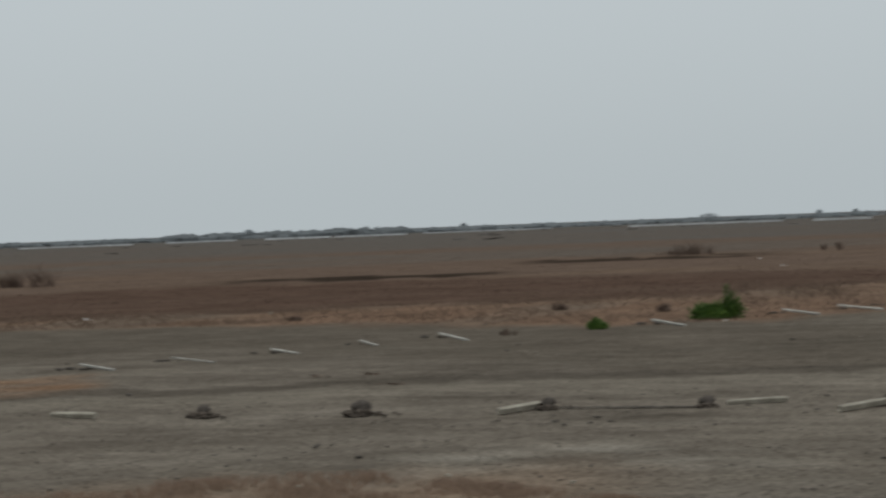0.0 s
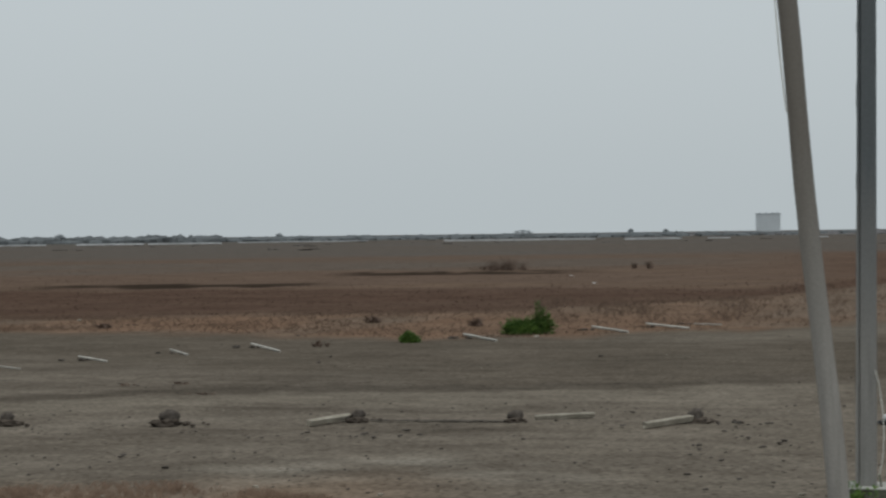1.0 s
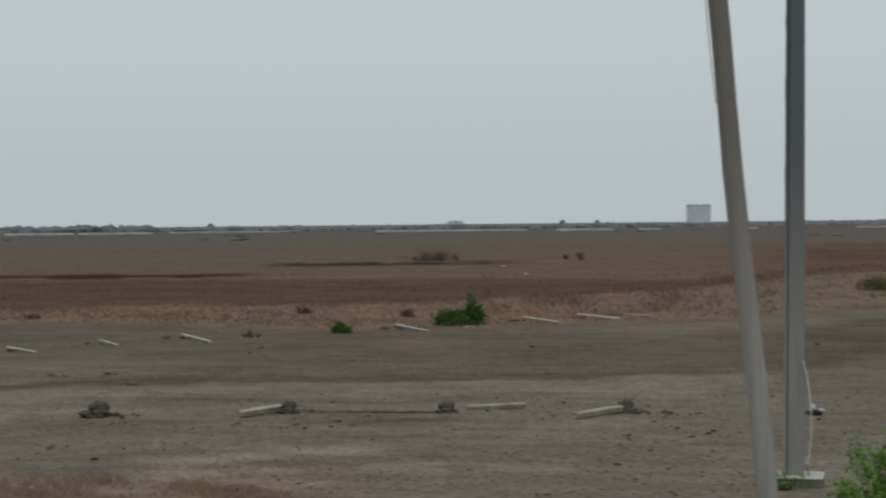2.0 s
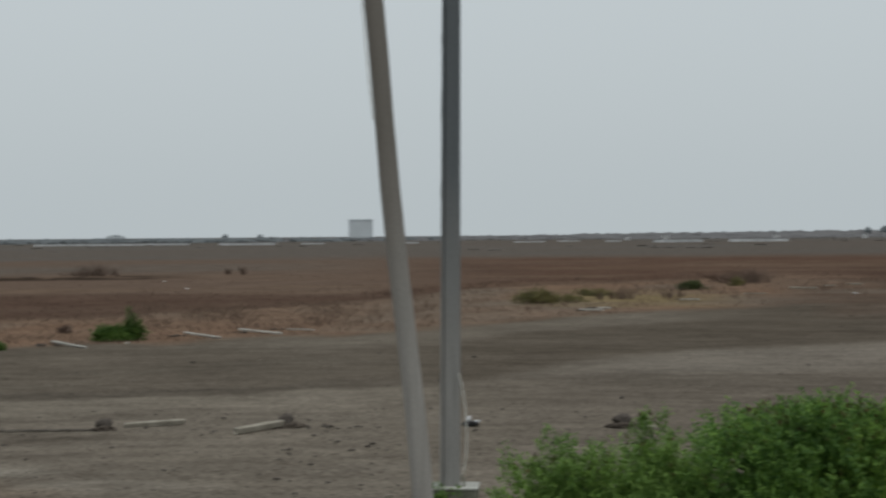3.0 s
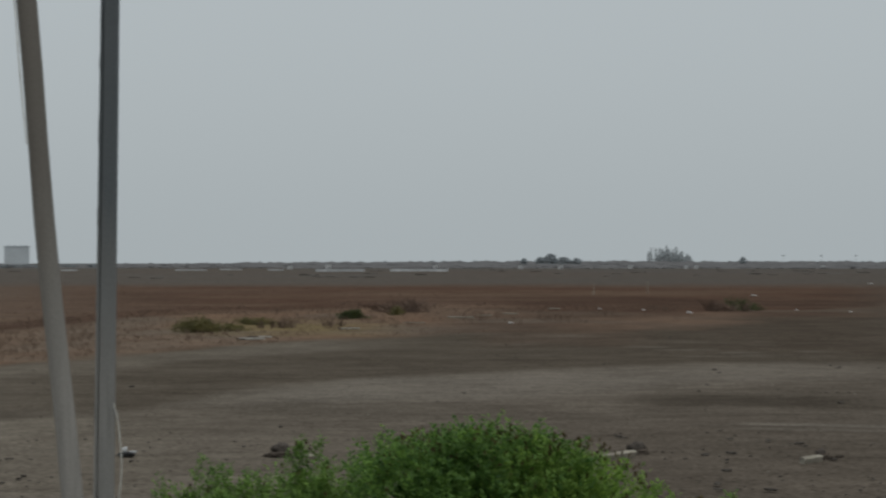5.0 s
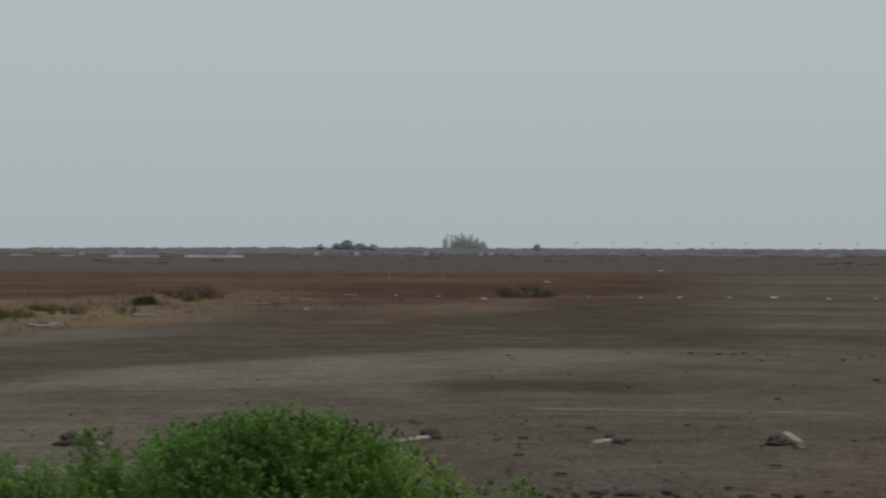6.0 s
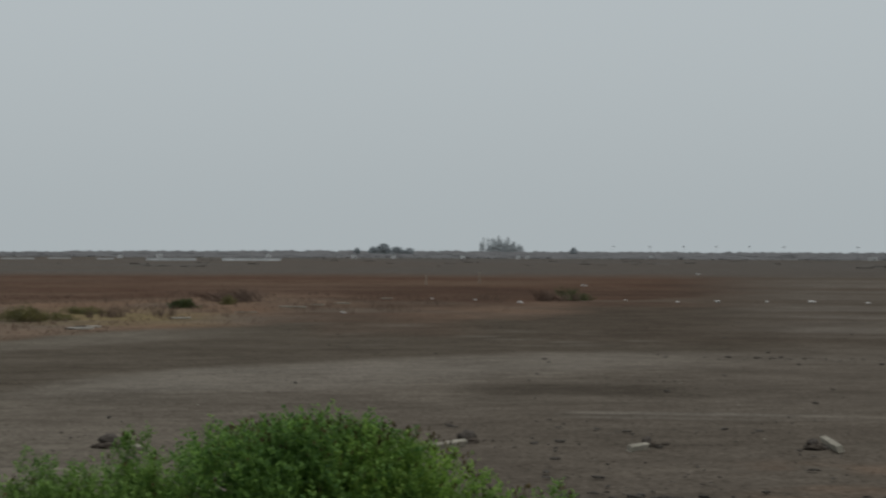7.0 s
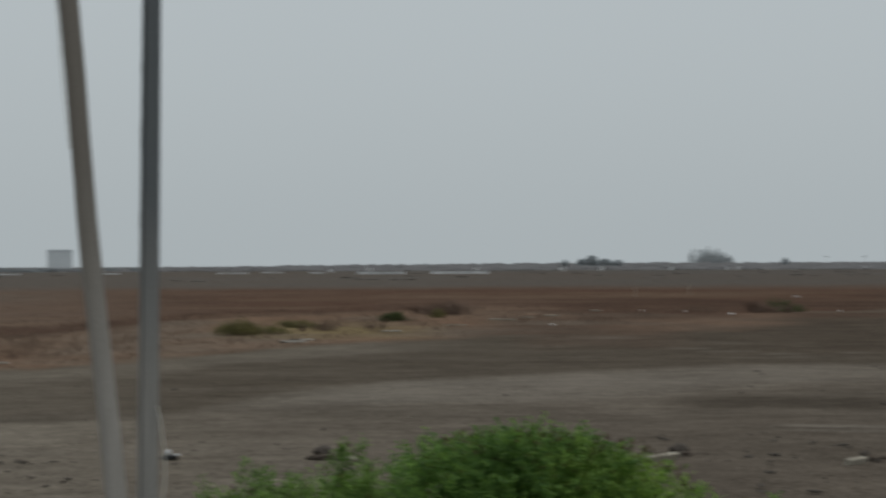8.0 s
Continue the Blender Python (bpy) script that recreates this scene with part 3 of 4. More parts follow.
fallen_post("fence_post", (7.33, 23.0), (7.66, 23.3), 0.08, "stubby grey concrete post fragment on mud", NEAR, 6)
fallen_post("fence_post", (10.40, 23.75), (10.06, 22.45), 0.085, "thick pale concrete post lying end-on", NEAR, 7)
post_stump(-13.41, 22.74, 1.15, "low muddy post stump with dead weeds", 11, 0.3)
post_stump(-11.10, 23.15, 1.35, "dark muddy post stump with dead weeds", 12, 0.5)
post_stump(-8.62, 24.05, 1.05, "dark muddy stump beside a fallen post", 13, 0.4)
post_stump(-6.42, 24.35, 1.0, "low muddy stump beside a fallen post", 14, 0.0)
post_stump(-3.98, 24.72, 1.2, "dark muddy stump with a trail of clods", 15, 0.6)
post_stump(0.62, 24.75, 1.15, "low dark stump half hidden by weeds", 16, 0.2)
post_stump(5.46, 24.45, 1.1, "dark muddy stump behind a fallen post", 17, 0.3)
post_stump(7.80, 23.65, 0.8, "small muddy stump behind a post fragment", 18, 0.2)
post_stump(9.92, 23.0, 0.85, "small dark stump beside a thick fallen post", 19, 0.0)

low = "thin pale fence post lying at the verge"
VERGE = [
    ((-21.01, 30.9), (-19.95, 30.5), 0.11), ((-19.98, 32.7), (-18.7, 32.3), 0.07), ((-18.75, 34.8), (-17.9, 34.45), 0.09),
    ((-17.7, 37.1), (-17.05, 36.6), 0.10), ((-16.68, 39.3), (-15.4, 37.9), 0.11), ((-12.7, 43.4), (-11.5, 42.1), 0.13),
    ((-10.26, 47.2), (-9.06, 46.0), 0.13), ((-9.1, 48.8), (-7.78, 47.9), 0.12), ((-8.04, 50.4), (-7.17, 49.5), 0.09),
    ((0.14, 62.0), (0.99, 61.5), 0.14), ((0.81, 63.9), (1.25, 63.2), 0.10), ((4.15, 71.3), (4.85, 70.9), 0.12),
    ((10.05, 85.6), (11.1, 84.2), 0.15), ((13.5, 91.4), (14.1, 90.2), 0.14), ((17.55, 101.0), (17.95, 99.6), 0.14),
    ((7.2, 78.0), (8.1, 77.6), 0.10), ((11.9, 88.5), (12.5, 88.0), 0.12),
]
for k, (a, b, w) in enumerate(VERGE):
    fallen_post("fence_post", a, b, w * (0.38 if k < 9 else 0.36), low, FAR_ROW, 30 + k, -0.075 if k < 8 else 0.02, POST_PALE if k < 12 else POST, 24)

# leaning posts that still stand far off
for x, y, h, lean in ((28.84, 144.5, 0.75, 2), (34.54, 149.8, 0.95, -3)):
    bm = bmesh.new()
    box(bm, 0, 0, h / 2 - 0.1, 0.065, 0.065, h + 0.2, 0.015)
    for v in bm.verts:
        if v.co.z > h * 0.7:
            v.co.x *= 0.85
            v.co.y *= 0.85
    ob = new("standing_post", mesh_of("standing_post", bm, POST))
    ob.matrix_world = pose(x, y, 0, 0, lean, 20)
    tagged(ob, "slim pale concrete post standing on the flat", "fence post", "standing posts")

# white stones and footings in a far row
STONES = [(8.66, 78.3, 0.16), (11.47, 102.4, 0.15), (12.86, 100.3, 0.16), (14.27, 95.0, 0.26), (16.25, 145.3, 0.30), (16.22, 101.3, 0.12),
          (17.57, 101.8, 0.14), (19.21, 98.9, 0.17), (20.45, 99.5, 0.24), (21.97, 100.3, 0.17), (23.32, 101.0, 0.26), (25.02, 99.7, 0.16),
          (26.4, 101.8, 0.17), (27.82, 100.4, 0.16), (19.83, 229.6, 0.35), (-12.9, 108.0, 0.15), (-12.2, 92.0, 0.14), (-34.0, 60.0, 0.12)]
for k, (b, d, r) in enumerate(STONES):
    rnd = random.Random(60 + k)
    bm = bmesh.new()
    r *= 0.57
    lump(bm, (0, 0, 0), r, 0.42 * r, rnd, 1, 0.45)
    lump(bm, (r * 1.2, 0.1, -0.02), r * 0.7, 0.25 * r, rnd, 1, 0.45)
    ob = new("concrete_lump", mesh_of("concrete_lump", bm, STONE))
    ob.matrix_world = Matrix.Translation(at(b, d, 0.12 * r)) @ pose(0, 0, 0, 0, 0, rnd.uniform(-30, 30))
    tagged(ob, "small white concrete lump on the mud flat", "concrete lump", "row of footings")

# litter behind the square pole, a pale chip beside the hidden stump
rnd = random.Random(5)
litter = thing("litter_bag", pose(-1.42, 24.9, 0), "white plastic scrap lying over a black rag", "litter")
bm = bmesh.new()
lump(bm, (0, 0, 0.02), 0.11, 0.035, rnd, 2, 0.5)
part("rag", bm, RUBBER, litter, "black rag")
bm = bmesh.new()
lump(bm, (0.07, -0.02, 0.05), 0.06, 0.016, rnd, 2, 0.5)
lump(bm, (-0.04, 0.0, 0.075), 0.035, 0.045, rnd, 2, 0.5)
part("scrap", bm, PLASTIC, litter, "crumpled white plastic")
bm = bmesh.new()
box(bm, 0, 0, 0.02, 0.13, 0.08, 0.045, 0.012, pose(0, 0, 0, 14, 6, 24))
ob = new("pale_chip", mesh_of("pale_chip", bm, POST))
ob.matrix_world = pose(1.0, 24.4, 0)
tagged(ob, "pale concrete chip beside a dark stump", "concrete lump")


# ---------------------------------------------------------------- shrubs and herbs
def leaf_card(verts, faces, p, d, up, length, width):
    """One folded leaf."""
    side = d.cross(up)
    if side.length < 1e-4:
        side = d.orthogonal()
    side = side.normalized() * width * 0.5
    k = len(verts)
    mid = p + d * length * 0.5
    dip = d.cross(side).normalized() * width * 0.18
    verts += [tuple(p), tuple(mid + side + dip), tuple(p + d * length), tuple(mid - side + dip), tuple(mid)]
    faces += [(k, k + 1, k + 4), (k + 1, k + 2, k + 4), (k + 2, k + 3, k + 4), (k + 3, k, k + 4)]


def leafy_shrub(name, x, y, rx, ry, h, sprigs, leaf, material, label, category, seed, heads=0, group="", lobes=0.22, power=2.6, loose=0.0):
    """A lobed mound of short leafy sprigs on a few branches, with taller dry-headed shoots above it."""
    rnd = random.Random(seed)
    ob = thing(name, pose(x, y, 0), label, category, group)
    bm = bmesh.new()
    for _ in range(9):
        t, q = rnd.uniform(0, 6.28), rnd.uniform(0.2, 0.6)
        tube(bm, [(0.12 * rx * math.cos(t), 0.12 * ry * math.sin(t), -0.02), (0.5 * q * rx * math.cos(t), 0.5 * q * ry * math.sin(t), 0.3 * h),
                  (q * rx * math.cos(t), q * ry * math.sin(t), 0.62 * h)], [0.012 * h, 0.009 * h, 0.004 * h], 5)
    part("branchwork", bm, STEM, ob)
    lv, lf, hv, hf = [], [], [], []

    def shoot(foot, d, length, n):
        for i in range(n):
            p = foot + d * length * (i + rnd.random()) / n
            u = rnd.uniform(0, 6.28)
            e = (d * rnd.uniform(0.1, 0.9) + Vector((math.cos(u), math.sin(u), rnd.uniform(-0.3, 0.7)))).normalized()
            leaf_card(lv, lf, p, e, Vector((rnd.uniform(-0.7, 0.7), rnd.uniform(-0.7, 0.7), 1)), leaf * rnd.uniform(0.6, 1.35), leaf * rnd.uniform(0.32, 0.55))

    boughs = [(Vector((rnd.gauss(0, 1), rnd.gauss(0, 1), abs(rnd.gauss(0, 1)))).normalized(), rnd.uniform(0.90, 1.08)) for _ in range(max(8, sprigs // 22))]
    for _ in range(sprigs):
        u, swell = rnd.choice(boughs)
        u = (u + Vector((rnd.gauss(0, 0.11), rnd.gauss(0, 0.11), rnd.gauss(0, 0.11)))).normalized()
        u.z = abs(u.z)
        k = swell * (abs(u.x) ** power + abs(u.y) ** power + abs(u.z) ** power) ** (-1 / power)
        k *= 1 + lobes * noise.noise(u * 2.6 + Vector((seed, 0, 0))) + 0.5 * lobes * noise.noise(u * 6.5 + Vector((0, seed, 0)))
        k *= 1 - (0.45 if loose == 0 else 0.8) * rnd.random() ** 2.2
        p = Vector((u.x * k * rx, u.y * k * ry, max(0.02, u.z * k * h)))
        d = (Vector((u.x, u.y, u.z * 0.8 + 0.5)) + Vector((rnd.uniform(-0.5, 0.5), rnd.uniform(-0.5, 0.5), rnd.uniform(-0.2, 0.4)))).normalized()
        length = leaf * rnd.uniform(1.6, 4.5)
        shoot(p - d * length * 0.7, d, length, 11)
    for _ in range(sprigs // 4 if loose else sprigs):
        u = Vector((rnd.gauss(0, 1), rnd.gauss(0, 1), abs(rnd.gauss(0, 1)))).normalized() * rnd.uniform(0.45, 0.86)
        p = Vector((u.x * rx, u.y * ry, max(0.03, u.z * h)))
        for _k in range(6):
            e = Vector((rnd.gauss(0, 1), rnd.gauss(0, 1), rnd.gauss(0, 1))).normalized()
            leaf_card(lv, lf, p + e * leaf, e, Vector((rnd.uniform(-1, 1), rnd.uniform(-1, 1), 0.6)), leaf * rnd.uniform(1.3, 2.0), leaf * rnd.uniform(0.7, 1.1))
    for _ in range(heads):
        u = Vector((rnd.uniform(-0.85, 0.85), rnd.uniform(-0.7, 0.7), 0))
        top = h * max(0.2, 1 - abs(u.x) ** power * 0.8 - abs(u.y) ** power * 0.5) * (1 + lobes * 0.6 * noise.noise(Vector((u.x * 2.6 + seed, u.y * 2.6, 2))))
        p = Vector((u.x * rx, u.y * ry, top * 0.93))
        d = Vector((rnd.uniform(-0.35, 0.35), rnd.uniform(-0.35, 0.35), 1)).normalized()
        length = rnd.uniform(0.07, 0.20)
        shoot(p, d, length * 0.5, 4)
        leaf_card(lv, lf, p, d, Vector((1, 0.3, 0.2)), length, 0.006)
        droop = Vector((rnd.uniform(-1, 1), rnd.uniform(-0.6, 0.6), 0.3)).normalized()
        for _k in range(5):
            e = (d * 0.6 + droop + Vector((rnd.uniform(-0.5, 0.5), rnd.uniform(-0.5, 0.5), 0))).normalized()
            leaf_card(hv, hf, p + d * length * rnd.uniform(0.85, 1.02), e, Vector((1, 0.3, 0.2)), rnd.uniform(0.026, 0.042), 0.017)
    fo = new("foliage", raw_mesh("foliage", lv, lf, material))
    fo.parent = ob
    tagged(fo, kind="stuff")
    if hv:
        he = new("seed_fluff", raw_mesh("seed_fluff", hv, hf, LEAF_TIP))
        he.parent = ob
        tagged(he, "small dark dry seed heads", kind="stuff")
    return ob


HERBS = "green growth beside the track"
leafy_shrub("green_shrub", 1.66, 13.0, 0.92, 0.8, 1.33, 5600, 0.046, LEAF, "dense dark green leafy shrub with dry seed heads", "shrub", 101, 360, HERBS, 0.12, 4.0)
leafy_shrub("green_shrub", 2.32, 12.8, 0.92, 0.6, 1.30, 3600, 0.044, LEAF_LIGHT, "lighter green leafy shrub beside a darker one", "shrub", 102, 220, HERBS, 0.14, 2.3)
leafy_shrub("green_herb", 0.53, 13.0, 0.25, 0.2, 1.27, 1000, 0.036, LEAF_PALE, "slender light green herb sprig with dry tips", "herb", 103, 30, HERBS, 0.2, 2.8)
leafy_shrub("green_herb", 0.42, 12.7, 0.74, 0.45, 1.05, 3000, 0.036, LEAF_PALE, "light green weedy herbs in a loose clump", "herb", 104, 26, HERBS, 0.22, 2.8)
leafy_shrub("green_herb", -0.12, 12.7, 0.54, 0.4, 1.03, 2200, 0.036, LEAF_PALE, "light green weedy herbs near the poles", "herb", 105, 18, HERBS, 0.22, 2.8)
leafy_shrub("green_herb", 3.28, 12.5, 0.74, 0.4, 0.88, 1300, 0.040, LEAF_PALE, "thin yellowish green herbs with dry tips", "herb", 106, 60, HERBS, 0.14, 2.0, 1)
leafy_shrub("green_herb", 3.92, 12.3, 0.60, 0.4, 0.66, 520, 0.036, LEAF_PALE, "sparse yellowish green herbs on bare mud", "herb", 107, 26, HERBS, 0.15, 2.0, 1)
leafy_shrub("green_herb", -1.30, 17.98, 0.22, 0.06, 0.16, 40, 0.03, LEAF_PALE, "small green weeds at a pole plinth", "herb", 108, 0, HERBS, 0.3, 2.0, 1)

VERGE_GREEN = "bushes along the verge"
leafy_shrub("green_bush", -11.75, 45.5, 0.56, 0.45, 0.36, 520, 0.045, LEAF_FAR, "green low bush with an uneven crown on dry grass", "bush", 111, 0, VERGE_GREEN, 0.5, 1.7)
leafy_shrub("green_bush", -11.26, 45.7, 0.36, 0.3, 0.66, 420, 0.045, LEAF_FAR, "taller green side bush with feathery top", "bush", 112, 0, VERGE_GREEN, 0.5, 1.8, 1)
leafy_shrub("green_bush", -13.5, 41.5, 0.27, 0.25, 0.26, 260, 0.035, LEAF_FAR, "small green bush on grey mud", "bush", 113, 0, VERGE_GREEN, 0.5, 1.6)
leafy_shrub("olive_bush", -1.50, 68.9, 1.0, 0.9, 0.58, 760, 0.050, LEAF_OLIVE, "olive green low bush in dry grass", "bush", 114, 0, VERGE_GREEN, 0.5, 1.7, 1)
leafy_shrub("olive_bush", -0.2, 70.5, 0.95, 1.2, 0.18, 240, 0.055, LEAF_OLIVE, "flat olive bush in dry grass", "bush", 119, 0, VERGE_GREEN, 0.5, 1.7, 1)
leafy_shrub("olive_bush", 0.9, 77.0, 1.05, 1.0, 0.26, 340, 0.055, LEAF_OLIVE, "wide low olive bush in dry grass", "bush", 115, 0, VERGE_GREEN, 0.5, 1.8, 1)
leafy_shrub("green_bush", 5.4, 84.3, 0.70, 0.5, 0.38, 420, 0.055, LEAF_DULL, "low dark green bush in dry grass", "bush", 116, 0, VERGE_GREEN, 0.5, 1.8)
leafy_shrub("olive_bush", 8.0, 90.0, 0.40, 0.5, 0.42, 160, 0.06, LEAF_OLIVE, "small faded olive bush in dry grass", "bush", 117, 0, VERGE_GREEN, 0.5, 1.7, 1)
leafy_shrub("olive_bush", 27.6, 97.0, 1.1, 0.9, 0.75, 300, 0.06, LEAF_DULL, "brownish olive scrub bush on a red bank", "bush", 118, 0, VERGE_GREEN, 0.5, 1.7, 1)


def bare_scrub(x, y, r, h, count, seed, label="leafless brown scrub on the rusty flat", width=0.03):
    """A leafless, twiggy shrub."""
    rnd = random.Random(seed)
    verts, faces = [], []
    for _ in range(6):
        c = (rnd.uniform(-0.6, 0.6) * r, rnd.uniform(-0.4, 0.4) * r, 0)
        twig_fan(verts, faces, c, r * rnd.uniform(0.35, 0.6), h * rnd.uniform(0.55, 1.0), count // 6, rnd, width)
    ob = new("bare_scrub", raw_mesh("bare_scrub", verts, faces, SCRUB))
    ob.matrix_world = pose(x, y, 0)
    return tagged(ob, label, "scrub", "leafless scrub")


for k, (x, y, r, h, n, w) in enumerate([
        (-62.0, 86.5, 2.6, 1.6, 300, 0.018), (-31.4, 120.6, 2.9, 1.4, 340, 0.012), (-34.8, 122.0, 2.2, 0.6, 140, 0.013), (-23.5, 124.5, 1.1, 0.8, 150, 0.018),
        (8.4, 95.5, 3.3, 1.05, 480, 0.011), (1.6, 72.5, 1.1, 0.55, 170, 0.010), (4.0, 74.0, 0.7, 0.45, 60, 0.014), (26.2, 95.0, 2.2, 0.85, 260, 0.012),
        (-15.05, 39.6, 0.28, 0.22, 60, 0.015), (-13.9, 49.0, 0.5, 0.3, 90, 0.02), (-17.4, 50.5, 0.5, 0.3, 80, 0.02), (-24.5, 47.0, 0.4, 0.2, 70, 0.02),
        (-13.8, 29.3, 0.22, 0.09, 40, 0.010), (-14.6, 28.9, 0.2, 0.07, 30, 0.010), (-12.6, 27.5, 0.4, 0.06, 50, 0.010)]):
    bare_scrub(x, y, r, h, n, 200 + k, "small dead brown tuft on dry mud" if h < 0.35 else "leafless brown scrub on the rusty flat", w)


# ---------------------------------------------------------------- grass, salt plants, clods and pebbles
def tuft_field(name, label, material, seed, count, pick, height, width, blades, spread):
    rnd = random.Random(seed)
    verts, faces = [], []
    made = 0
    while made < count:
        spot = pick(rnd)
        if spot is None:
            continue
        made += 1
        x, y, k = spot
        for _ in range(blades):
            t = rnd.uniform(0, 2 * math.pi)
            o = rnd.uniform(0.1, 1.0) * spread * k
            hh = height * k * rnd.uniform(0.5, 1.15)
            bx, by = x + rnd.uniform(-0.4, 0.4) * spread, y + rnd.uniform(-0.4, 0.4) * spread
            tx, ty = bx + o * math.cos(t), by + o * math.sin(t)
            u = rnd.uniform(0, math.pi)
            sx, sy = width * math.cos(u), width * math.sin(u) * 0.5
            n = len(verts)
            verts += [(bx - sx, by - sy, -0.03), (bx + sx, by + sy, -0.03), (bx * 0.4 + tx * 0.6, by * 0.4 + ty * 0.6, hh * 0.7), (tx, ty, hh)]
            faces += [(n, n + 1, n + 2), (n + 1, n + 3, n + 2)]
    ob = new(name, raw_mesh(name, verts, faces, material))
    return tagged(ob, label, "grass", kind="stuff")


def verge_spot(rnd):
    b = rnd.uniform(-40, 20)
    if b > 3 and rnd.random() < (b - 3) / 5:
        return None
    near, far = float(edge(b, TAN_NEAR)), float(edge(b, RED_NEAR)) * 1.03
    d = near + (far - near) * rnd.random()
    if noise.noise(Vector((b * 0.5, d * 0.18, 3))) + rnd.uniform(-0.5, 0.5) < -0.1:
        return None
    p = at(b, d * rnd.uniform(0.99, 1.01))
    return p.x, p.y, rnd.uniform(0.5, 1.2)


def stalk_spot(rnd):
    b = rnd.uniform(-14, 14)
    near, far = float(edge(b, TAN_NEAR)) * 1.1, float(edge(b, RED_NEAR)) * 1.12
    d = near + (far - near) * rnd.random()
    if noise.noise(Vector((b * 0.7, d * 0.09, 6))) + rnd.uniform(-0.2, 0.2) < 0.12:
        return None
    p = at(b, d)
    return p.x, p.y, rnd.uniform(0.4, 1.2)


def red_spot(rnd):
    b = rnd.uniform(-40, 12)
    near, far = float(edge(b, RED_NEAR)), float(edge(b, RED_DARK_FAR))
    p = at(b, near + (far - near) * rnd.random())
    return p.x, p.y, rnd.uniform(0.5, 1.2)


def rust_spot(rnd):
    b = rnd.uniform(-40, 18)
    if b > 4 and rnd.random() < (b - 4) / 13:
        return None
    near = float(edge(b, RED_DARK_FAR))
    d = near * (1 + 1.2 * rnd.random() ** 1.5)
    if noise.noise(Vector((b * 0.35, math.log(d) * 12, 8))) + rnd.uniform(-0.4, 0.4) < -0.05:
        return None
    p = at(b, d)
    return p.x, p.y, rnd.uniform(0.5, 1.3)


def near_spot(rnd):
    b = rnd.uniform(-44, -15)
    d = rnd.uniform(14.5, 19.6 - max(0, b + 26) * 0.28)
    if noise.noise(Vector((b * 0.4, d * 0.9, 5))) + rnd.uniform(-0.35, 0.35) < -0.05:
        return None
    p = at(b, d)
    return p.x, p.y, rnd.uniform(0.4, 1.2)


tuft_field("verge_grass", "dry straw-coloured grass along the verge", STRAW, 301, 8000, verge_spot, 0.06, 0.008, 4, 0.09)
tuft_field("dry_stalks", "sparse brown dry stalks standing over the verge", SCRUB, 305, 600, stalk_spot, 0.22, 0.007, 4, 0.16)
tuft_field("straw_stalks", "sparse pale straw stalks over the verge", STRAW, 306, 1000, stalk_spot, 0.24, 0.008, 4, 0.16)
tuft_field("salt_plants", "low rusty brown salt plants on the flat", RUST_GRASS, 302, 2500, rust_spot, 0.045, 0.012, 3, 0.12)
tuft_field("red_salt_plants", "dense dark red salt plants on the flat", RED_PLANT, 304, 3500, red_spot, 0.035, 0.010, 3, 0.08)
tuft_field("near_grass", "short dry straw grass on bare mud", NEAR_STRAW, 303, 8000, near_spot, 0.045, 0.0035, 6, 0.06)

ICO = [(0, 0, 1), (0.894, 0, 0.447), (0.276, 0.851, 0.447), (-0.724, 0.526, 0.447), (-0.724, -0.526, 0.447), (0.276, -0.851, 0.447),
       (0.724, 0.526, -0.447), (-0.276, 0.851, -0.447), (-0.894, 0, -0.447), (-0.276, -0.851, -0.447), (0.724, -0.526, -0.447), (0, 0, -1)]
ICO_F = [(0, 1, 2), (0, 2, 3), (0, 3, 4), (0, 4, 5), (0, 5, 1), (1, 6, 2), (2, 7, 3), (3, 8, 4), (4, 9, 5), (5, 10, 1),
         (6, 7, 2), (7, 8, 3), (8, 9, 4), (9, 10, 5), (10, 6, 1), (11, 7, 6), (11, 8, 7), (11, 9, 8), (11, 10, 9), (11, 6, 10)]


def lump_field(name, label, category, material, spots, seed, rough=0.35):
    """Many uneven lumps: place, radii along x, y and z."""
    rnd = random.Random(seed)
    verts, faces = [], []
    for x, y, z, rx, ry, rz in spots:
        k = len(verts)
        t = rnd.uniform(0, math.pi)
        c, s = math.cos(t), math.sin(t)
        for a, b, e in ICO:
            j = 1 + rough * rnd.uniform(-1, 1)
            e = max(-0.8, min(0.8, e * 1.3))
            px, py = a * rx * j, b * ry * j
            verts.append((x + c * px - s * py, y + s * px + c * py, z + e * rz * j))
        faces += [tuple(k + i for i in f) for f in ICO_F]
    ob = new(name, raw_mesh(name, verts, faces, material))
    return tagged(ob, label, category, kind="stuff")


rnd = random.Random(77)
clods = []
for _ in range(620):
    b, d = rnd.uniform(9, 34), 16 + 12 * rnd.random() ** 1.3
    if noise.noise(Vector((b * 0.35, d * 0.5, 2))) + rnd.uniform(-0.4, 0.4) < 0.05:
        continue
    p, r = at(b, d), 0.010 + 0.045 * rnd.random() ** 3.5
    clods.append((p.x, p.y, 0.1 * r, r * 1.9, r, r * 0.36))
for _ in range(150):
    b, d = rnd.uniform(-38, 9), 17 + 38 * rnd.random() ** 1.6
    p, r = at(b, d), 0.010 + 0.035 * rnd.random() ** 3
    clods.append((p.x, p.y, 0.15 * r, r * 1.5, r, r * 0.5))
for _ in range(120):
    b, d = rnd.uniform(8, 34), rnd.uniform(28, 70)
    p, r = at(b, d), 0.012 + 0.04 * rnd.random() ** 4
    clods.append((p.x, p.y, 0.15 * r, r * 1.5, r, r * 0.5))
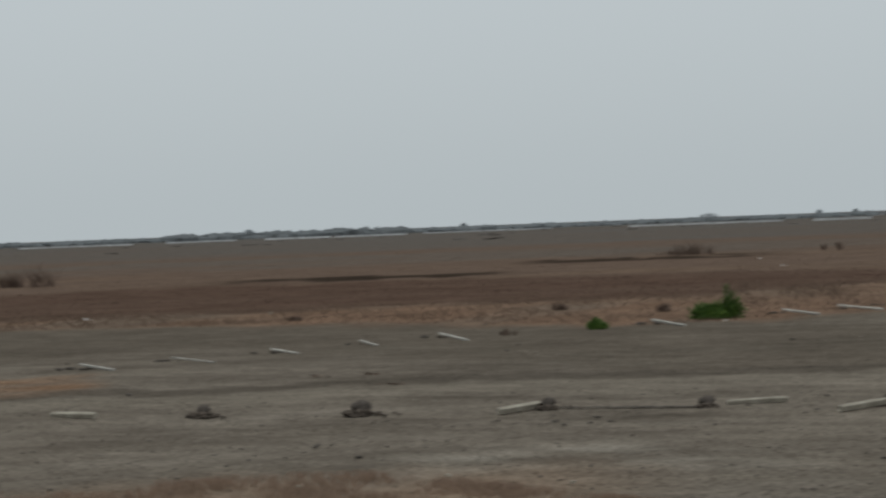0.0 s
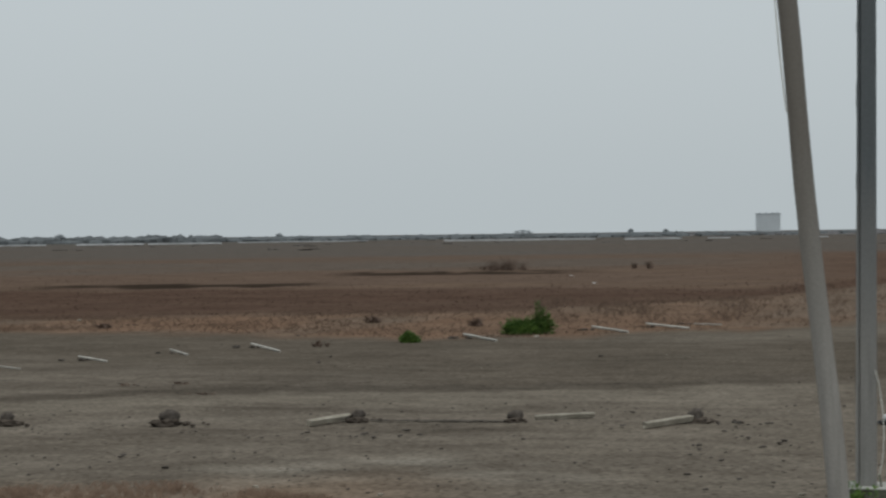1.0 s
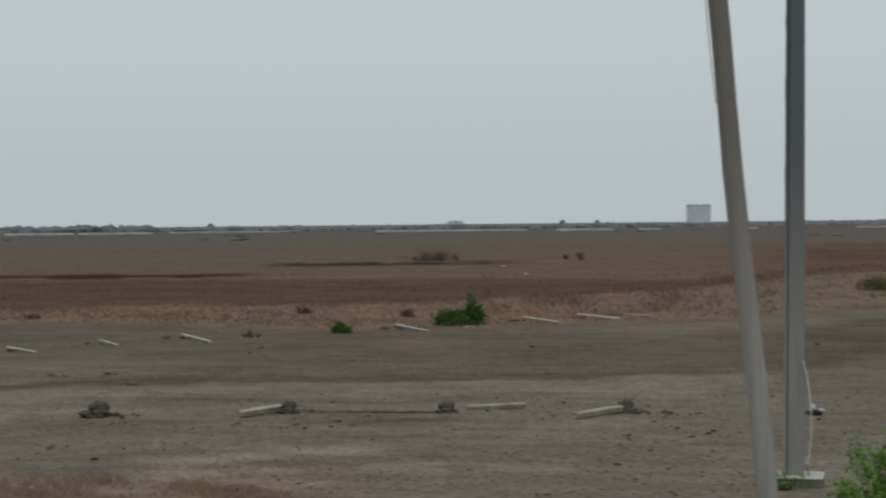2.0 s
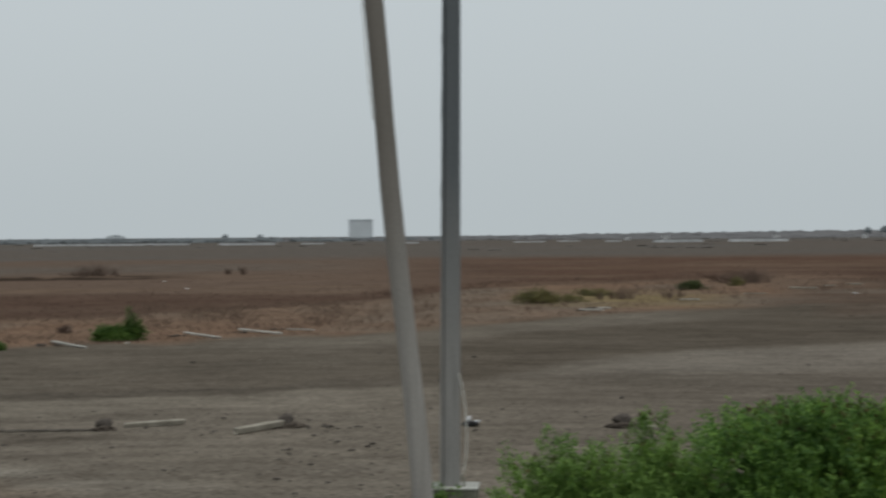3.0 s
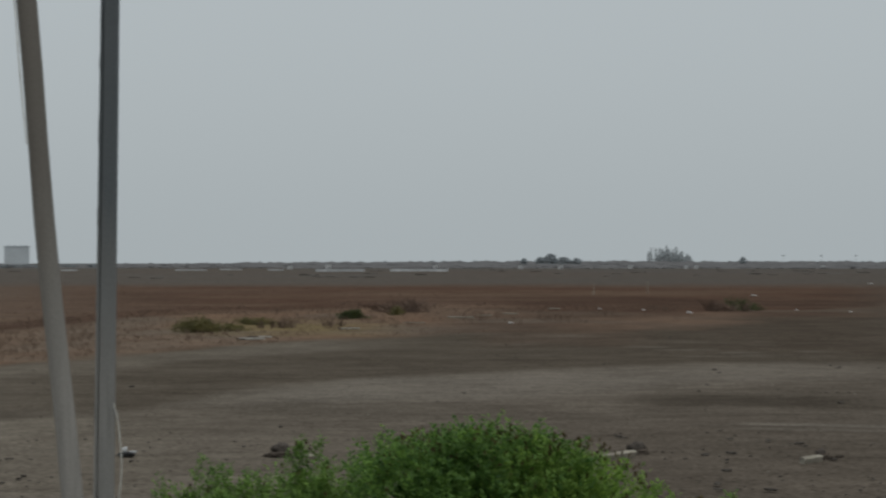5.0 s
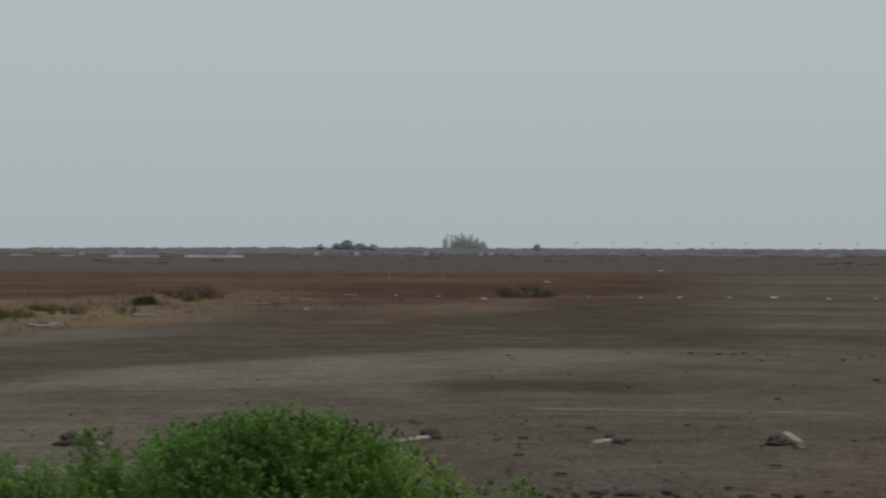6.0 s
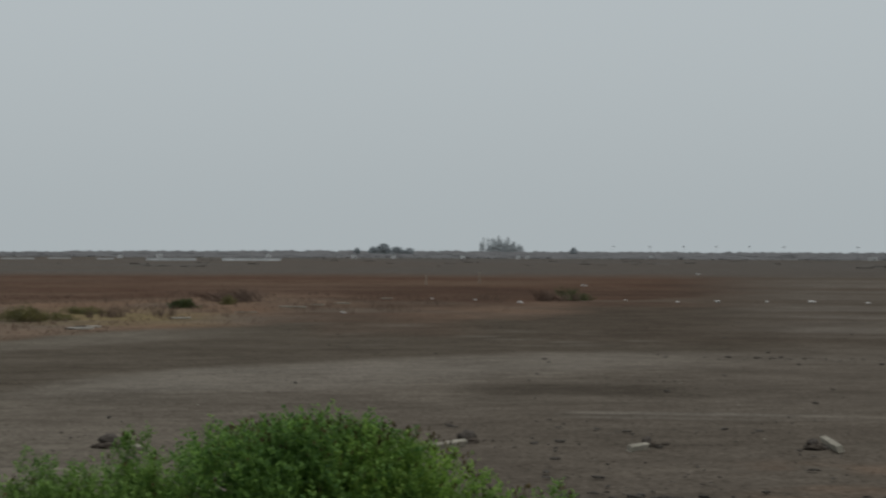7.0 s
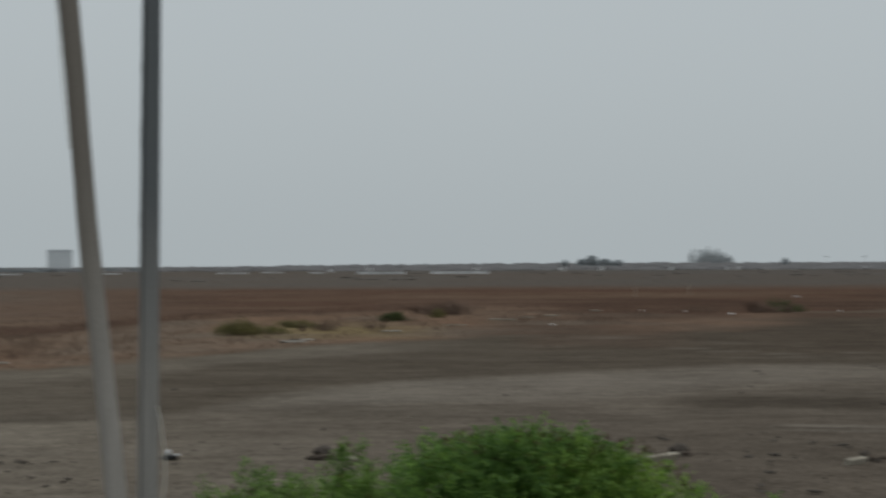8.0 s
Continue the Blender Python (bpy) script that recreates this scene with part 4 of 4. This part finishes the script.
for _ in range(260):
    b, d = rnd.uniform(13, 33), rnd.uniform(16.2, 18.8)
    if noise.noise(Vector((b * 0.5, d * 0.8, 9))) < -0.05:
        continue
    p, r = at(b, d), rnd.uniform(0.012, 0.042)
    clods.append((p.x, p.y, 0.1 * r, r * 1.7, r, r * 0.5))
for _ in range(900):
    b, d = rnd.uniform(-38, 34), 15.5 + 13 * rnd.random() ** 1.2
    p, r = at(b, d), rnd.uniform(0.006, 0.016)
    clods.append((p.x, p.y, 0.2 * r, r * 1.7, r, r * 0.7))
for cx, cy, n, sx, sy in ((-2.9, 22.3, 16, 0.9, 1.2), (-8.0, 22.2, 9, 0.4, 0.5), (-7.4, 23.0, 3, 0.2, 0.2), (-15.3, 28.8, 7, 0.6, 0.4), (-3.3, 24.55, 12, 0.4, 0.12),
                          (11.9, 35.2, 4, 0.3, 0.2), (7.5, 27.2, 5, 0.25, 0.4), (11.2, 26.8, 4, 0.3, 0.3), (-9.9, 19.4, 5, 0.4, 0.3)):
    for _ in range(n):
        r = rnd.uniform(0.012, 0.034)
        clods.append((cx + rnd.gauss(0, sx), cy + rnd.gauss(0, sy), 0.1 * r, r * 1.6, r, r * 0.5))
for (ax, ay), _b, _w in VERGE[:12]:
    for _ in range(7):
        r = rnd.uniform(0.02, 0.06)
        clods.append((ax + rnd.uniform(-0.45, 0.25), ay + rnd.uniform(-0.25, 0.1), 0.1 * r, r * 1.7, r, r * 0.6))
for _ in range(70):
    p, r = at(rnd.uniform(18.5, 32), 46 + rnd.gauss(0, 0.5)), rnd.uniform(0.015, 0.042)
    clods.append((p.x, p.y, 0.1 * r, r * 2.0, r, r * 0.5))
for k in range(90):
    s = k / 89
    clods.append((-8.4 + 2.0 * s, 24.1 + 0.2 * s + rnd.uniform(-0.04, 0.04), 0.0, rnd.uniform(0.05, 0.09), 0.02, rnd.uniform(0.003, 0.007)))
for _ in range(170):
    p, r = at(rnd.uniform(15.5, 28.5), rnd.gauss(19.4, 0.35)), 0.008 + 0.04 * rnd.random() ** 2
    clods.append((p.x, p.y, 0.1 * r, r * 2.0, r, r * 0.6))
lump_field("mud_clods", "scattered dark dry mud clods", "clods", CLOD, clods, 78)

pebbles = []
for _ in range(110):
    b, d = rnd.uniform(-38, 34), 15 + 25 * rnd.random()
    p, r = at(b, d), 0.005 + 0.012 * rnd.random() ** 3
    pebbles.append((p.x, p.y, 0.3 * r, r * 1.3, r, r * 0.7))
for b, d, r in ((-19.0, 18.2, 0.03), (-27.6, 18.6, 0.035), (-22.9, 19.0, 0.025), (-5.9, 18.2, 0.03), (-14.0, 45.3, 0.06), (-28.3, 58.0, 0.08)):
    p = at(b, d)
    pebbles.append((p.x, p.y, 0.2 * r, r * 1.4, r, r * 0.6))
lump_field("pale_pebbles", "scattered small pale pebbles and chips", "pebbles", POST, pebbles, 79)


# ---------------------------------------------------------------- the far plain
WALLS = [(-28.4, -26.3, 650, 0.9), (-26.2, -23.9, 640, 0.9), (-23.4, -19.3, 700, 0.7), (-31.5, -29.3, 660, 0.8), (-36.0, -32.5, 640, 0.8), (-16.9, -12.1, 600, 0.9), (-11.2, -9.4, 560, 1.0),
         (-8.6, -7.9, 590, 0.5), (-5.4, -4.9, 590, 0.5), (-1.9, -0.9, 600, 0.5), (-0.5, 0.2, 640, 0.5), (1.0, 1.5, 600, 0.6), (2.5, 4.05, 532, 1.05), (4.85, 6.7, 540, 1.1)]
for k, (b0, b1, d, h) in enumerate(WALLS):
    h *= 0.6 if b0 < 2 else 0.66
    rnd = random.Random(400 + k)
    a, c = at(b0, d), at(b1, d)
    length = (c - a).length
    ob = thing("low_wall", Matrix.Translation(a) @ Matrix.Rotation(math.atan2(c.y - a.y, c.x - a.x), 4, "Z"), "long low whitewashed wall on the far plain", "wall", "whitewashed walls")
    n = max(2, int(length / 14))
    bm = bmesh.new()
    for i in range(n):
        w = length / n
        box(bm, (i + 0.5) * w, 0, h * 0.5 - 0.1, w * 0.985, 0.3, h + 0.2 - rnd.uniform(0, 0.25), 0.03)
    part("wall_panels", bm, LIMEWASH, ob)
    bm = bmesh.new()
    box(bm, length / 2, 0, h * 0.93, length, 0.36, 0.10, 0.02)
    part("coping", bm, TOWER_ROOF, ob, "weathered grey coping")


def far_hut(b, d, w, h, label):
    ob = thing("far_hut", Matrix.Translation(at(b, d)) @ Matrix.Rotation(radians(-b), 4, "Z"), label, "hut", "huts on the far plain")
    bm = bmesh.new()
    box(bm, 0, 0, h / 2 - 0.1, w, w * 0.8, h + 0.2, 0.03)
    part("walls", bm, HUT_WHITE, ob)
    bm = bmesh.new()
    box(bm, 0, 0, h + 0.1, w * 1.1, w * 0.95, 0.2, 0.04)
    part("roof", bm, LIMEWASH, ob)
    bm = bmesh.new()
    box(bm, w * 0.15, -w * 0.4 - 0.03, h * 0.275, w * 0.16, 0.08, h * 0.55, 0.01)
    part("door", bm, LAMP_BODY, ob)


for b, d, w, h in ((9.0, 760, 3.0, 1.9), (10.25, 760, 3.2, 2.0), (12.45, 780, 3.0, 1.9), (14.2, 780, 2.8, 1.8), (14.5, 800, 2.6, 1.7), (18.4, 860, 3.6, 1.7), (25.2, 800, 6.0, 1.6), (2.9, 780, 4.0, 2.1), (6.3, 820, 3.4, 2.2), (1.7, 700, 3.0, 1.6), (-24.0, 900, 4.0, 2.0)):
    far_hut(b, d, w * 0.62, h * 0.7, "tiny whitewashed hut on the far plain")


def tower_block():
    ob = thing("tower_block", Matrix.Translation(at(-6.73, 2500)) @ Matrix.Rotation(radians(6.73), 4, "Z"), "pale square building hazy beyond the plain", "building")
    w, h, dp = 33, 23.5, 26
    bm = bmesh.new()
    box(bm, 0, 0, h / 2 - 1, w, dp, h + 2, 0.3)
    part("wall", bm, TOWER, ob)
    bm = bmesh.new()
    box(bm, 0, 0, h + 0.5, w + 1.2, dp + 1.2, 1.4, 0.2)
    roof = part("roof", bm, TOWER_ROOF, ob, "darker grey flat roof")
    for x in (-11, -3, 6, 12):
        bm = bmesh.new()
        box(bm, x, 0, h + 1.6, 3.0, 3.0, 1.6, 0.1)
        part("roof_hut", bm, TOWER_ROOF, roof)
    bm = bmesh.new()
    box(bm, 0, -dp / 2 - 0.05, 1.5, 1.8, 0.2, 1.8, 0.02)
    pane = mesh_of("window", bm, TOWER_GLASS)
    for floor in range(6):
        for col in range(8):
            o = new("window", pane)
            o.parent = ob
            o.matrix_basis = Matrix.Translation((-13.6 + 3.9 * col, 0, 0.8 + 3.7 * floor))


tower_block()


def far_tree(name, b, d, h, w, seed, label, slim=False, clumps=110, group="trees on the horizon", foliage=None):
    rnd = random.Random(seed)
    ob = thing(name, Matrix.Translation(at(b, d)), label, "tree", group)
    bm = bmesh.new()
    base = h * (0.10 if slim else 0.22)
    tube(bm, [(0, 0, -0.3), (0.02 * h, 0, h * 0.35), (-0.01 * h, 0, h * 0.9)], [0.028 * h, 0.02 * h, 0.006 * h], 7)
    for _ in range(7):
        t, z = rnd.uniform(0, 6.28), rnd.uniform(0.25, 0.7) * h
        tube(bm, [(0, 0, z), (0.3 * w * math.cos(t), 0.3 * w * math.sin(t), z + 0.16 * h)], [0.010 * h, 0.004 * h], 5)
    part("trunk", bm, FAR_BARK, ob)
    verts, faces = [], []
    for _ in range(clumps):
        s = rnd.random()
        z = base + (h - base) * s
        prof = (math.sin(math.pi * min(1, 0.12 + 0.88 * s)) ** 0.6) if not slim else (1 - s) ** 0.4 * min(1, 0.4 + 2 * s)
        t, q = rnd.uniform(0, 6.28), math.sqrt(rnd.random()) * 0.5 * w * prof
        cx, cy = q * math.cos(t), q * math.sin(t)
        r = rnd.uniform(0.05, 0.10) * (h if not slim else w * 1.5)
        k = len(verts)
        for a, bb, e in ICO:
            j = 1 + 0.45 * rnd.uniform(-1, 1)
            verts.append((cx + a * r * j, cy + bb * r * j, z + e * r * j * (1.5 if slim else 0.8)))
        faces += [tuple(k + i for i in f) for f in ICO_F]
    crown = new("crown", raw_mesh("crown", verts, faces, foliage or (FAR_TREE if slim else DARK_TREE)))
    crown.parent = ob
    return ob


rnd = random.Random(9)
for k in range(13):
    s = k / 12
    b = 13.03 + 1.30 * s + rnd.uniform(-0.03, 0.03)
    h = 16.5 * (0.58 + 0.42 * math.sin(math.pi * min(1, 0.15 + 0.85 * s))) * rnd.uniform(0.85, 1.05) + (2 if k == 1 else 0)
    far_tree("poplar", b, 1500 + rnd.uniform(-10, 10), h, 3.0 + rnd.uniform(-0.5, 0.8), 500 + k, "tall slim hazy tree in a grove", True, 100, "poplar grove")
# broad trees fill the grove's low body, their foliage colour paled as haze
for k, (b, h, w) in enumerate([(13.32, 8.5, 8), (13.55, 12.0, 9), (13.78, 11.0, 9), (14.0, 10.5, 9), (14.22, 8.0, 8)]):
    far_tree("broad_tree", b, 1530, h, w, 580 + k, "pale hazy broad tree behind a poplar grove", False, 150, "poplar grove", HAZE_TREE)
for k, (b, d, h, w) in enumerate([(9.62, 1000, 5.6, 6), (9.95, 1010, 7.4, 9), (9.1, 1020, 5.0, 4), (10.35, 1000, 5.6, 9), (10.75, 1010, 5.0, 8), (15.96, 1050, 5.8, 4.5), (11.75, 1200, 3.8, 9), (7.55, 1200, 3.9, 4),
                                  (6.2, 1150, 3.7, 5), (4.7, 1200, 3.6, 5), (19.6, 1250, 3.7, 5), (-14.4, 1050, 4.0, 12), (-28.9, 980, 4.4, 7), (-11.0, 1100, 4.0, 4), (-9.9, 1180, 3.8, 4), (-22.1, 1100, 3.9, 5)]):
    far_tree("far_tree", b, d, h, w, 540 + k, "small dark tree hazy on the horizon", False, 170)

# scrub along the horizon
scrub, bank = [], []
rnd = random.Random(12)
for _ in range(5200):
    b = rnd.uniform(-44, 46)
    tall = 1.9 + 0.7 * noise.noise(Vector((b * 0.9, 1, 0)))
    d = rnd.uniform(820, 1250)
    if b < -31.5 or -24 < b < -8:
        tall += 0.3
    elif b < -24:
        tall += 1.9 if noise.noise(Vector((b * 1.3, 7, 0))) > -0.25 else 0.4
    else:
        rise = min(1.0, max(0.0, (b + 6) / 14))
        tall = tall * (1 - rise) + (4.1 + 0.35 * noise.noise(Vector((b * 1.7, 5, 0)))) * rise
    p = at(b, d)
    spot = (p.x, p.y, 0.0, rnd.uniform(2.0, 7.0) * (1 if b < 0 else 2.2), rnd.uniform(1.5, 4), max(0.4, tall * rnd.uniform(0.6, 1.0) if b < 0 else tall * rnd.uniform(0.84, 0.98)) * d / 1000)
    if b > rnd.uniform(-12, -4):
        # the dry belt rises gently from its near edge to the skyline
        bank.append(spot[:5] + (spot[5] * (0.12 + 0.88 * min(1.0, (d - 820) / 330) ** 0.8),))
    else:
        scrub.append(spot)
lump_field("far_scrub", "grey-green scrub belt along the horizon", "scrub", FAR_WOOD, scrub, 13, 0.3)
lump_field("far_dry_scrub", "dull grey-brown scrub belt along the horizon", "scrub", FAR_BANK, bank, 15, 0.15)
low_scrub = []
for _ in range(420):
    b, d = rnd.uniform(-44, 46), rnd.uniform(300, 800)
    if noise.noise(Vector((b * 0.4, math.log(d) * 9, 4))) < 0.02:
        continue
    p = at(b, d)
    low_scrub.append((p.x, p.y, 0.05, rnd.uniform(0.8, 3.0), rnd.uniform(0.6, 2), rnd.uniform(0.06, 0.16)))
lump_field("plain_scrub", "low dull scrub dotted over the far plain", "scrub", PLAIN_SCRUB, low_scrub, 14, 0.4)


def street_lamp(b, d, h):
    ob = thing("street_lamp", Matrix.Translation(at(b, d)) @ Matrix.Rotation(radians(-b), 4, "Z"), "tall thin street lamp with a dark head", "street lamp", "lamps along the far road")
    bm = bmesh.new()
    tube(bm, [(0, 0, -0.3), (0, 0, h * 0.5), (0, 0, h)], [0.13, 0.10, 0.07], 6)
    part("pole", bm, STEEL, ob)
    bm = bmesh.new()
    box(bm, 0, 0, h + 0.15, 2.0, 0.8, 0.9, 0.12)
    part("head", bm, LAMP_BODY, ob)


for b in (18.35, 19.4, 20.42, 21.45, 22.5, 24.75, 25.9, 27.2, 28.2, 29.6, 17.2):
    street_lamp(b, 1800, 9.4)
